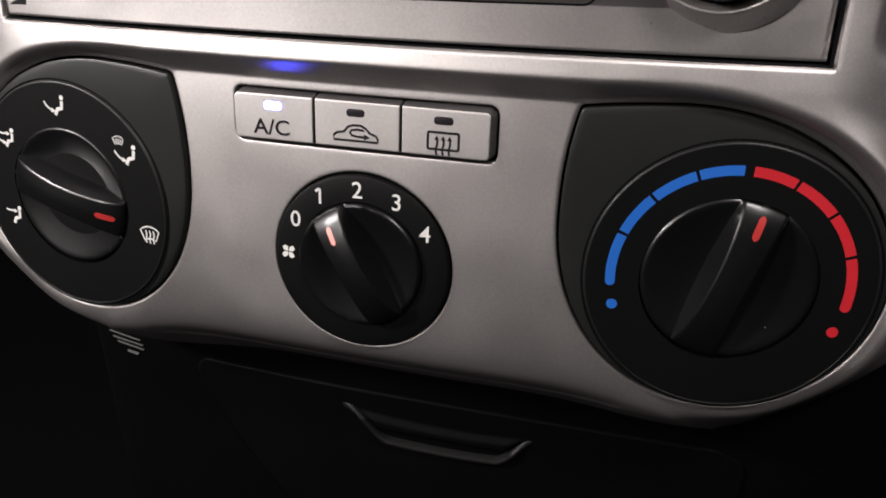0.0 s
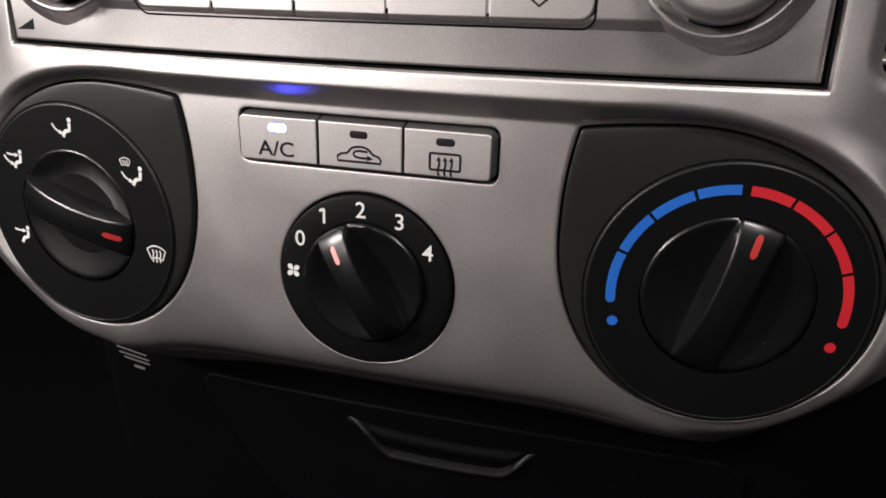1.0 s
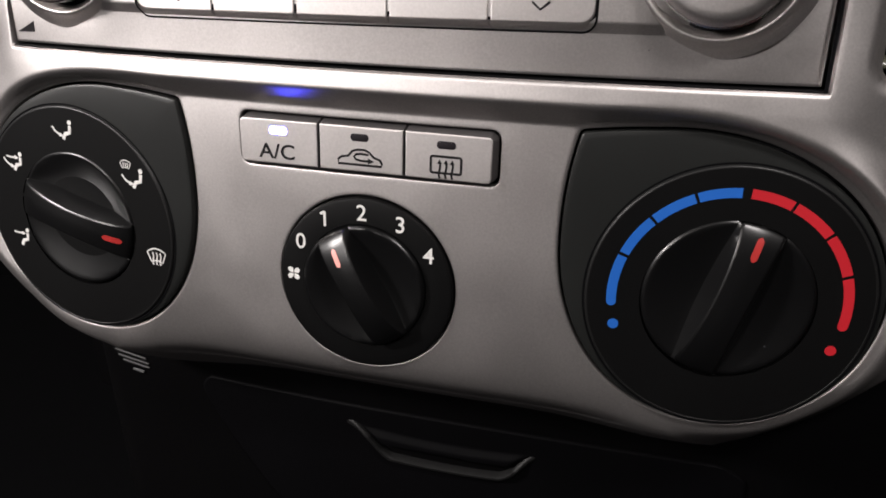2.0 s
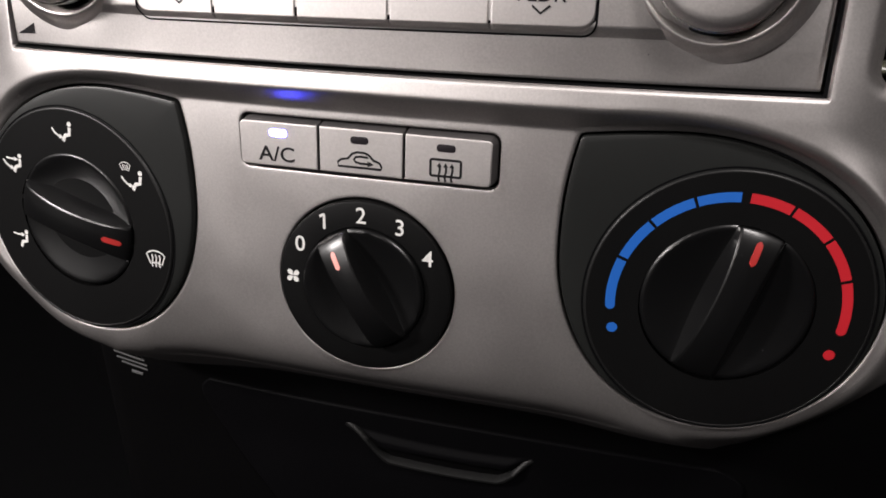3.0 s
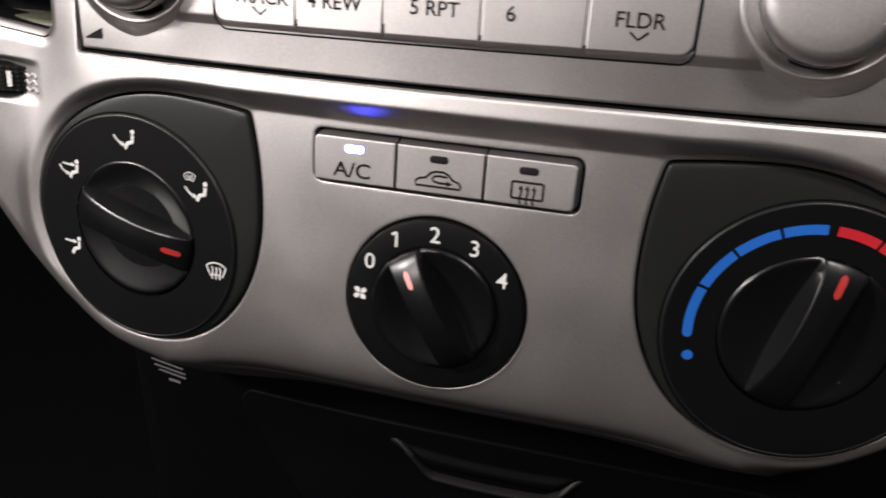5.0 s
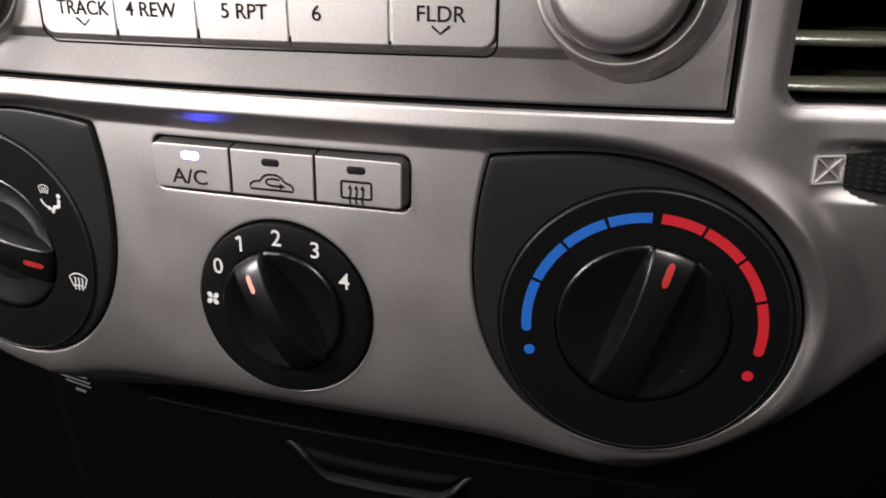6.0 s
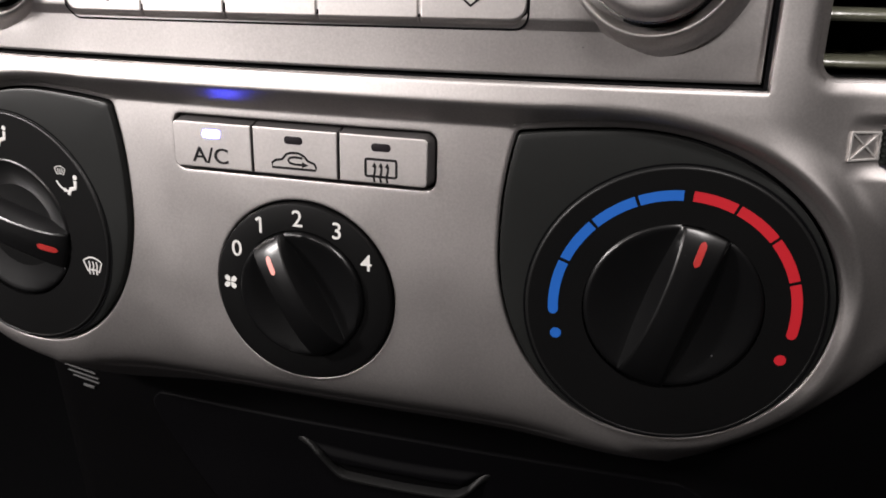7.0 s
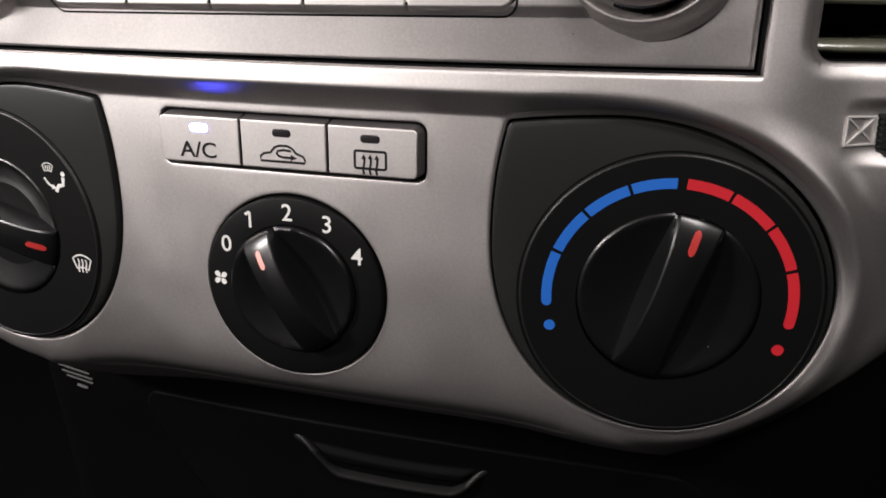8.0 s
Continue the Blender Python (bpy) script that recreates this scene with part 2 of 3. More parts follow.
# ---- structure: the silver fascia ----
def lower_edge(x):
    """The height of the fascia's lower edge."""
    def line(a):
        return np.interp(np.abs(a), (0, 30, 46, 62, 72, 81, 90, 98, 106, 113, 120, 131, 155), (-50.0, -50.0, -50.0, -50.0, -49.6, -48.6, -46.6, -42.6, -37.4, -31.0, -22.8, -10.2, 15))

    return sum(line(np.asarray(x, float) + d) for d in (-14, -10.5, -7, -3.5, 0, 3.5, 7, 10.5, 14)) / 9


def pocket_y(x, z):
    """The climate panel's pocket, its proud crest and the fall outside it."""
    a = np.abs(x)
    mid = np.maximum(np.maximum(a - 60, z - 34.5), -60 - z)
    s = np.minimum(np.minimum(distance(BEZEL_R, x, z), distance(BEZEL_L, x, z)), mid) - 0.5
    c = distance(CREST, x, z)
    top = smooth((z + 14) / 40)
    crest = 3.9 * top * smooth((x + 110) / 33)
    u = np.clip(s / np.maximum(s - c, 0.3), 0, 1)
    u = np.where(c >= 0, 1.0, np.where(s <= 0, 0.0, u))
    u = 0.9 * u + 0.1 * smooth(u)
    out = np.maximum(c, 0)
    y = 0.6 * (1 - u) - crest * u + (0.3 * crest + 1.7 * (0.4 + 0.6 * top)) * (1 - np.exp(-np.sqrt(out ** 2 + 0.3) / 24))
    return y + np.where(x < 0, 1.0 * smooth((a - 91) / 20), 4.6 * smooth((a - 89.5) / 21.5)) * smooth(0.2 + out / 7.5)


def under_roll(x, z):
    """The turn of the panel under itself, below the fan dial and round the lower half of the outer dials."""
    a = np.abs(x)
    flat = np.maximum(a - 68, -30.8 - z)
    dial = np.minimum(distance(BEZEL_R, x, z) - 3.1, distance(BEZEL_L, x, z) - 4.8)
    k = 4.5
    d = -k * np.log(np.exp(-np.clip(flat, -60, 60) / k) + np.exp(-np.clip(dial, -60, 60) / k))
    w = 2.6
    return 1.5 * 0.5 * (d + np.sqrt(d * d + w * w)) * smooth((2 - z) / 16)


def fascia_y(x, z):
    """The depth of the fascia's skin."""
    x, z = np.asarray(x, float), np.asarray(z, float)
    a = np.abs(x)
    y = pocket_y(x, z) * 0.2
    for k in range(8):
        r = (0.7 if k % 2 else 1.3) * (0.35 + 0.65 * smooth((a - 45) / 30))
        y = y + 0.1 * pocket_y(x + r * math.cos(k * math.pi / 4), z + r * math.sin(k * math.pi / 4))
    y = y + bend(x)
    # scoops in which the thumbwheels sit
    zz = z - np.where(x < 0, 35.0 - LEFT_DROP, 35.0)
    y = y + 4.4 * np.clip((a - 106.5) / 16, 0, 1) ** 1.5 * smooth(np.minimum((zz + 6.9) / 3.3, (5.2 - zz) / 2.0))
    # rounded edges: below, at the radio, at the vents
    e = z - lower_edge(x)
    side_fall = 1.15 * round_edge(e, np.interp(a, (0, 34, 58, 90, 120), (27, 27, 23, 21, 16)))
    under = under_roll(x, z)
    m = smooth((110 - a) / 16)
    y = y + m * under + (1 - m) * side_fall
    ra = np.abs(x - RADIO_C)
    e = np.where(z > RADIO_Z, ra - RADIO_X, 9.0)
    e = np.where(ra <= RADIO_X, RADIO_Z - z, e)
    y = y + np.where(z <= RADIO_Z + 40, round_edge(np.maximum(e, 0), 0.6), 0)
    # the strip below the radio leans back a little
    y = y + 0.02 * np.clip(z - 39.6, 0, 4.2) * smooth((100 - a) / 12)
    # chamfers at the vents
    e = np.minimum(distance(VENT_R, x, z), distance(VENT_L, x, z))
    return y + 0.14 * np.clip(3.8 - e, 0, 4.6) ** 2


def round_edge(e, r):
    q = np.clip(1 - np.asarray(e, float) / r, 0, 1)
    return r * (1 - np.sqrt(np.clip(1 - q * q, 0, 1)))


def drape(bm):
    """Lays a flat bmesh onto the fascia's skin."""
    vs = list(bm.verts)
    ys = fascia_y(np.array([v.co.x for v in vs]), np.array([v.co.z for v in vs]))
    for v, y in zip(vs, ys):
        v.co.y += y
    return bm


def skin(xs, zs, ys, drop, back):
    """A grid mesh; faces where drop is set are left out, and open edges run back by the given depth."""
    bm = bmesh.new()
    n, m = xs.shape
    vs = [[bm.verts.new((xs[i, j], ys[i, j], zs[i, j])) for j in range(m)] for i in range(n)]
    for i in range(n - 1):
        for j in range(m - 1):
            if not drop[i, j]:
                bm.faces.new((vs[i][j], vs[i + 1][j], vs[i + 1][j + 1], vs[i][j + 1]))
    bmesh.ops.delete(bm, geom=[v for v in bm.verts if not v.link_faces], context="VERTS")
    out = bmesh.ops.extrude_edge_only(bm, edges=[e for e in bm.edges if e.is_boundary])
    for v in (g for g in out["geom"] if isinstance(g, bmesh.types.BMVert)):
        v.co.y += back
    return bm


HOLE_RIM = 1.35
fascia = thing("dashboard_fascia", label="silver painted plastic centre stack fascia round radio and climate dials", category="fascia", kind="structure")
cols = np.unique(np.round(np.concatenate([np.arange(-152, 152.1, 0.5), [RADIO_C - RADIO_X, RADIO_C + RADIO_X]]), 3))
low = np.linspace(0, 1, 180) ** 0.95
ups = np.unique(np.round(np.arange(RADIO_Z + 0.7, 96, 0.7), 3))
gx = np.repeat(cols[:, None], len(low) + len(ups), 1)
gz = np.concatenate([lower_edge(cols)[:, None] + (RADIO_Z - lower_edge(cols))[:, None] * low[None, :], np.repeat(ups[None, :], len(cols), 0)], 1)
cx = (gx[:-1, :-1] + gx[1:, 1:]) / 2
cz = (gz[:-1, :-1] + gz[1:, :-1] + gz[1:, 1:] + gz[:-1, 1:]) / 4
gone = (np.abs(cx - RADIO_C) < RADIO_X) & (cz > RADIO_Z)
for hole in (BEZEL_R, BEZEL_L, FAN_HOLE, KEY_HOLE, VENT_R, VENT_L, SLOT_R, SLOT_L):
    away = distance(hole, cx, cz) < HOLE_RIM
    gone |= away
    # the points round the opening move onto its rim
    count = np.zeros(gx.shape)
    for i, j in ((0, 0), (0, 1), (1, 0), (1, 1)):
        count[i:i + away.shape[0], j:j + away.shape[1]] += away
    at = np.nonzero((count > 0) & (count < 4))
    px, pz = gx[at], gz[at]
    far = distance(hole, px, pz)
    ax = (distance(hole, px + 0.05, pz) - distance(hole, px - 0.05, pz)) / 0.1
    az = (distance(hole, px, pz + 0.05) - distance(hole, px, pz - 0.05)) / 0.1
    size = np.maximum(np.hypot(ax, az), 0.3)
    gx[at] += (HOLE_RIM - far) * ax / size
    gz[at] += (HOLE_RIM - far) * az / size
gy = fascia_y(gx, gz)
part("skin", skin(gx, gz + RADIO_TILT * gx * smooth((gz - 37) / 7), gy, gone, 14.0), SILVER, fascia, sharp=50)


def lip(outline, f):
    """The rounded rim of an opening in the climate panel."""
    o = grow(outline, 0)
    bm = loft([(grow(o, d), y) for d, y in [(1.53, 0.3), (1.5, -0.004), (1.3, -0.005), (1.0, -0.005)] + [(f * d, f * y) for d, y in ((0.75, 0.0), (0.55, 0.03), (0.38, 0.10), (0.23, 0.2), (0.11, 0.34), (0.03, 0.55), (0.0, 0.9))] + [(0.0, 4.0)]])
    return drape(bm)



def plain_lip(outline, turn_in):
    """The edge of an opening whose rim carries the fascia's own shape."""
    o = grow(outline, 0)
    return drape(loft([(grow(o, d), y) for d, y in ((1.53, 0.3), (1.5, -0.004), (1.3, -0.005), (0.9, -0.005), (0.5, -0.005), (0.2, 0.0), (0.06, turn_in), (0, 0.5), (0, 0.9))]))


def fine(outline, step=0.8):
    """The same outline with points at even steps."""
    out = []
    for a, b in zip(outline, np.roll(outline, -1, 0)):
        n = max(int(np.linalg.norm(b - a) / step), 1)
        out += [a + (b - a) * k / n for k in range(n)]
    return np.array(out)


for hole, f in ((BEZEL_R, 0.9), (BEZEL_L, 1.0), (FAN_HOLE, 0.55), (fine(KEY_HOLE), 0.5)):
    part("trim", lip(hole, f), SILVER, fascia, sharp=60)
for hole in (VENT_R, VENT_L):
    part("trim", plain_lip(fine(hole), 0.1), SILVER, fascia, sharp=60)
for hole in (SLOT_R, SLOT_L):
    part("trim", plain_lip(fine(hole), 0.05), SILVER, fascia, sharp=60)


def backing(outline, d=2.5):
    o = grow(outline, d)
    bm = loft([(o, 3.0), (o, 4.0)], True, True)
    for v in bm.verts:
        v.co.y += bend(v.co.x)
    return bm


for hole in (BEZEL_R, BEZEL_L, FAN_HOLE, KEY_HOLE):
    part("backing", backing(hole), GAP, fascia, "black backing")

# moulded symbols beside the thumbwheels
sq = np.array([(107.6, 31.9), (112.9, 32.2), (112.7, 37.1), (107.5, 37.1)])


def along(a, b, n=8):
    return [tuple(np.array(a) + (np.array(b) - np.array(a)) * i / n) for i in range(n + 1)]


bm = bmesh.new()
for a, b in ((sq[0], sq[1]), (sq[1], sq[2]), (sq[2], sq[3]), (sq[3], sq[0]), (sq[0], sq[2]), (sq[1], sq[3])):
    stroke(along(a, b), 0.3, 0.02, 0.42, bm=bm)
part("vent_symbol", drape(bm), RELIEF_LIT, fascia, "crossed square moulded in relief")
bm = bmesh.new()
for k in range(3):
    pts = [(-113.2 + 0.32 * i, 34.9 - 1.75 * k + 0.5 * math.sin(i * 0.55 + 2.6)) for i in range(15)]
    stroke(pts, 0.55, 0.02, 0.36, bm=bm)
part("heat_symbol", drape(bm), RELIEF_LIT, fascia, "three wavy lines moulded in relief")

# ---- structure: unseen plain walls that close the cabin ----
def wall(name, x0, y0, z0, x1, y1, z1, mat, label):
    bm = bmesh.new()
    bmesh.ops.create_cube(bm, size=1.0)
    for v in bm.verts:
        v.co = Vector((x0 + (v.co.x + 0.5) * (x1 - x0), y0 + (v.co.y + 0.5) * (y1 - y0), z0 + (v.co.z + 0.5) * (z1 - z0)))
    me = bpy.data.meshes.new(name)
    bm.to_mesh(me)
    bm.free()
    me.materials.append(mat)
    return tagged(new(name, me), label, "wall", kind="structure")


wall("floor", -0.8, -1.7, 0.0, 0.8, 0.5, 0.04, CABIN, "dark carpet on the floor of the cabin")
# its grey is tuned for the light it bounces onto the panel
wall("ceiling", -0.8, -1.7, 1.27, 0.8, -0.32, 1.31, LINING, "pale grey cloth lining under the roof")
# unseen pane, added so upward faces reflect dark rather than lit ceiling
pane = wall("window_1", -0.8, -0.32, 1.27, 0.8, 0.5, 1.29, SCREEN, "unseen dark windscreen over the dashboard, added to keep reflections dark")
for v in pane.data.vertices:
    v.co.z -= 0.5 * (v.co.y + 0.32)
wall("wall_left", -0.84, -1.7, 0.04, -0.8, 0.5, 1.27, CABIN, "dark trim at the side of the cabin")
wall("wall_right", 0.8, -1.7, 0.04, 0.84, 0.5, 1.27, CABIN, "dark trim at the side of the cabin")
wall("wall_back", -0.8, -1.74, 0.04, 0.8, -1.7, 1.27, CABIN, "dark trim at the back of the cabin")
wall("wall_front", -0.8, 0.5, 0.04, 0.8, 0.54, 1.27, CABIN, "dark trim behind the dashboard")

bm = plate(rounded(-420, 34, 420, 140, (20, 20, 20, 20)), 34, 120, 8)
dash = thing("dashboard_body", label="dark plastic dashboard body behind the silver fascia", category="dashboard", kind="structure")
part("shell", bm, DARK, dash)


# ---- the dials ----
def knob_mesh(r, tall, hollow):
    """A turning knob: a dished disc with a waisted upright grip across it, along z."""
    bm = bmesh.new()
    rows = []
    rim, dish = 2.1, hollow * r

    def crown(v):
        return tall * (0.16 + 0.84 * math.sqrt(max(1 - (v / r) ** 2 * 0.97, 0)))

    for k in range(57):
        v = -math.cos(math.pi * k / 56) * r * 0.9995
        q = v / r
        edge = math.sqrt(max(r * r - v * v, 0.0004))
        wc = r * (0.20 + 0.07 * q * q)
        wf = wc + 0.02 * r + 0.10 * r * max(1 - q * q, 0) ** 1.2
        top = crown(v)
        floor0 = rim - dish * (1 - q * q)
        bow = 0.03 * r
        us = [(0.0, top), (0.35 * wc, top - 0.10 * bow), (0.65 * wc, top - 0.40 * bow), (0.86 * wc, top - 0.50 * bow), (0.88 * wc, top - 0.53 * bow), (0.985 * wc, top - 0.98 * bow), (wc, top - 1.35 * bow), (wc + 0.03 * (wf - wc) + 0.004 * r, top - 0.1 * (top - floor0) - bow), (wf, floor0 + 0.02)]
        us = [(min(u, edge), h) for u, h in us]
        us += [(wf + (edge - wf) * s if edge > wf else edge, rim - dish * (1 - s ** 1.35) * (1 - q * q)) for s in (0.02, 0.15, 0.4, 0.65, 0.85, 0.92, 0.945, 0.965, 0.98, 0.99, 1.0)]
        row = []
        for n, (u, h) in enumerate(us):
            rad = min(math.hypot(u, v) / r, 1)
            if n > 8 and rad > 0.945:
                h -= 0.75 * ((rad - 0.945) / 0.055) ** 2
            elif n <= 7 and rad > 0.97:
                h -= 0.5 * ((rad - 0.97) / 0.03) ** 2
            row.append((u, h))
        rows.append((v, row))
    grid = []
    for v, row in rows:
        left = [bm.verts.new((-u, -h, v)) for u, h in reversed(row[1:])]
        right = [bm.verts.new((u, -h, v)) for u, h in row]
        grid.append(left + right)
    for a, b in zip(grid, grid[1:]):
        for i in range(len(a) - 1):
            bm.faces.new((a[i], a[i + 1], b[i + 1], b[i]))
    bmesh.ops.remove_doubles(bm, verts=bm.verts, dist=0.004)
    out = bmesh.ops.extrude_edge_only(bm, edges=[e for e in bm.edges if e.is_boundary])
    for g in out["geom"]:
        if isinstance(g, bmesh.types.BMVert):
            g.co.y = 1.5
    return bm, crown


def add_knob(dial, r, tall, y, cz, clockwise, mat, pointer_mat, pointer_label, out=0.735, hollow=0.10):
    """A knob with its pointer, turned clockwise by degrees from upright."""
    m = pose(0, y * MM, cz * MM, 0, clockwise, 0)
    part("collar", loft([(circle(q, 96, 0, cz), yy) for q, yy in ((r + 0.9, y + 0.1), (r + 0.8, y - 0.06), (r + 0.3, y - 0.04), (r + 0.12, y + 0.3), (r + 0.1, y + 4))]), GAP, dial, "black groove round the knob")
    bm, top = knob_mesh(r, tall, hollow)
    kn = part("knob", bm, mat, dial, "black plastic knob with a raised grip", at=m, sharp=33)
    bm = bmesh.new()
    n, half, w = 10, 0.145 * r, 0.046 * r
    rows = []
    for i in range(n + 1):
        s = -1 + 2 * i / n
        v = out * r + half * s
        ww = w * math.sqrt(max(1 - max(abs(s) - 0.62, 0) ** 2 / 0.38 ** 2, 0.05))
        h = top(v)
        rows.append([bm.verts.new((u, -h - d, v)) for u, d in ((-ww, -0.3), (-ww * 0.85, 0.10), (ww * 0.85, 0.10), (ww, -0.3))])
    for a, b in zip(rows, rows[1:]):
        for i in range(3):
            bm.faces.new((a[i], a[i + 1], b[i + 1], b[i]))
    part("pointer", bm, pointer_mat, kn, pointer_label)
    return kn


def arc_patch(r0, r1, a0, a1, y, bm=None, n=14):
    """A painted stretch of a scale; angles are degrees clockwise from the top."""
    aa = [radians(a0 + (a1 - a0) * i / n) for i in range(n + 1)]
    outer = [(r1 * math.sin(a), r1 * math.cos(a)) for a in aa]
    inner = [(r0 * math.sin(a), r0 * math.cos(a)) for a in reversed(aa)]
    return patch(outer + inner, y, 0.08, bm)


def outer_dial(name, side, label):
    slope = 2 * BEND * DIAL_X * side
    dial = thing(name, side * DIAL_X, bend(DIAL_X), 0, math.degrees(math.atan(slope)), label, "dial", "climate dials")
    o = grow((BEZEL_R if side > 0 else BEZEL_L) - np.array((side * DIAL_X, 0)), -0.55)
    d = o / np.linalg.norm(o, axis=1)[:, None]
    layers = [(o, 2.6), (o, 0.6), (o * 0.9975, 0.45), (o * 0.993, 0.38)]
    layers += [(o + (d * 28.5 - o) * s, 0.38 - 0.5 * math.sin(s * 1.5)) for s in (0.1, 0.35, 0.7, 1.0)]
    part("bezel", loft(layers), BEZEL, dial, "dark grey drop-shaped bezel")
    part("ring", lathe([(RING_R - 0.1, 1.0), (RING_R - 0.6, -0.6), (KNOB_R + 0.25, -0.6), (KNOB_R + 0.2, 6.0), (1, 6.2)], 120), RING, dial, "matt black scale ring")
    part("ring_edge", loft([(circle(q, 120), yy) for q, yy in ((RING_R, 1.0), (RING_R, -0.25), (RING_R - 0.12, -0.48), (RING_R - 0.32, -0.62), (RING_R - 0.55, -0.64), (RING_R - 0.75, -0.5))]), EDGE, dial, "glossy black edge of the scale ring")
    part("groove", loft([(circle(q, 120), yy) for q, yy in ((RING_R + 0.55, 0.3), (RING_R + 0.5, -0.16), (RING_R + 0.1, -0.1), (RING_R - 0.05, 0.2))]), GAP, dial, "black groove round the scale ring")
    return dial


FACE = -0.6
temp = outer_dial("temperature_dial", 1, "black temperature dial with blue and red scale set into silver panel")
add_knob(temp, KNOB_R, 5.4, FACE + 1.5, 0.4, 16.5, KNOB, POINTER, "red pointer mark")
for mat, sgn, word in ((BLUE, -1, "blue scale mark"), (RED, 1, "red scale mark")):
    for a0, a1 in ((2.2, 22.5), (24.1, 45.8), (47.4, 69.1), (70.8, 96.5)):
        bm = arc_patch(22.7, 24.75, 1.2 + sgn * a0, 1.2 + sgn * a1, FACE)
        if a1 > 90:
            a = radians(1.2 + sgn * a1)
            patch(circle(1.02, 20, 23.72 * math.sin(a), 23.72 * math.cos(a)), FACE + 0.01, 0.08, bm)
        part("scale_mark", bm, mat, temp, word)
    a = radians(110 * sgn + 1.8)
    part("scale_dot", patch(circle(1.15, 24, 23.9 * math.sin(a), 23.9 * math.cos(a)), FACE, 0.08), mat, temp, word.replace("mark", "dot"))

mode = outer_dial("airflow_dial", -1, "black airflow dial with white symbols set into silver panel")
add_knob(mode, KNOB_R, 5.4, FACE + 1.5, 0.4, 104, KNOB, POINTER, "red pointer mark", hollow=0.18)


def air_arrow(points, w, bm):
    """A tapering air stroke that ends in an arrowhead."""
    stroke(points[:-1], w, FACE, 0.08, bm=bm)
    (x0, z0), (x1, z1) = points[-2], points[-1]
    n = math.hypot(x1 - x0, z1 - z0)
    ux, uz = (x1 - x0) / n, (z1 - z0) / n
    patch([(x1 + ux * 0.4, z1 + uz * 0.4), (x0 - uz * w * 1.25, z0 + ux * w * 1.25), (x0 + uz * w * 1.25, z0 - ux * w * 1.25)], FACE - 0.01, 0.08, bm)


def seat_sign(x, z, s, face, foot, bm):
    """An airflow sign: a dot over a bent bar, with air arrows."""
    patch(circle(0.72 * s, 14, x + 2.5 * s, z + 2.6 * s), FACE, 0.08, bm)
    stroke([(x + 2.4 * s, z + 1.3 * s), (x + 2.15 * s, z - 0.5 * s), (x + 0.5 * s, z - 0.9 * s), (x + 0.1 * s, z - 1.5 * s), (x - 0.3 * s, z - 2.3 * s)], 1.15 * s, FACE, 0.08, bm=bm)
    if face:
        air_arrow([(x - 4.2 * s, z + 0.9 * s), (x - 3.4 * s, z - 0.2 * s), (x - 2.5 * s, z - 0.9 * s), (x - 1.7 * s, z - 1.25 * s), (x - 0.6 * s, z - 1.6 * s)], 0.55 * s, bm)
    if foot:
        air_arrow([(x - 2.8 * s, z + 1.7 * s), (x - 1.7 * s, z + 1.5 * s), (x - 0.6 * s, z + 1.45 * s), (x + 0.3 * s, z + 1.5 * s), (x + 1.3 * s, z + 1.5 * s)], 0.55 * s, bm)
    return bm


def screen_sign(x, z, s, bm, ww=0.5, long=6):
    """A windscreen sign with three rising air strokes."""
    top = [(x - 3.4 * s + 6.8 * s * i / 8, z + 1.6 * s + 1.3 * s * (1 - (i / 4 - 1) ** 2)) for i in range(9)]
    low_ = [(x + 2.1 * s, z - 1.5 * s), (x + 0.7 * s, z - 1.0 * s), (x - 0.7 * s, z - 1.0 * s), (x - 2.1 * s, z - 1.5 * s)]
    stroke(top + low_, ww * s, FACE, 0.08, closed=True, bm=bm)
    for k in (-1, 0, 1):
        stroke([(x + 1.35 * s * k + 0.25 * s * math.sin(j * 1.5), z + 1.5 * s - j * 0.95 * s) for j in range(long)], ww * s, FACE - 0.02, 0.08, bm=bm)
    return bm


for x, z, face, foot in ((-0.6, 23.2, 1, 0), (-18.6, 13.2, 1, 1), (-20.4, -7.8, 0, 1)):
    part("airflow_sign", seat_sign(x, z, 0.84, face, foot, bmesh.new()), WHITE, mode, "white airflow sign")
bm = seat_sign(19.6, 13.2, 0.85, 1, 0, bmesh.new())
screen_sign(17.4, 16.4, 0.46, bm, 0.5, 3)
part("airflow_sign", bm, WHITE, mode, "white airflow and windscreen sign")
part("windscreen_sign", screen_sign(23.9, -6.6, 0.82, bmesh.new(), 0.45, 5), WHITE, mode, "white windscreen sign")

fan = thing("fan_dial", 0, 0, 0, 0, "black fan speed dial numbered zero to four in silver panel", "dial", "climate dials")
part("ring", lathe([(FAN_R - 0.45, 2.6), (FAN_R - 0.45, 0.3), (FAN_R - 0.7, -0.1), (FAN_R - 1.2, -0.3), (FAN_KNOB_R + 0.25, -0.3), (FAN_KNOB_R + 0.2, 6.0), (1, 6.2)], 120, 0, FAN_Z), RING, fan, "matt black scale ring")
add_knob(fan, FAN_KNOB_R, 7.0, 0.3, FAN_Z, -31, KNOB, POINTER_LIT, "red pointer mark with the glare in its colour", 0.63)
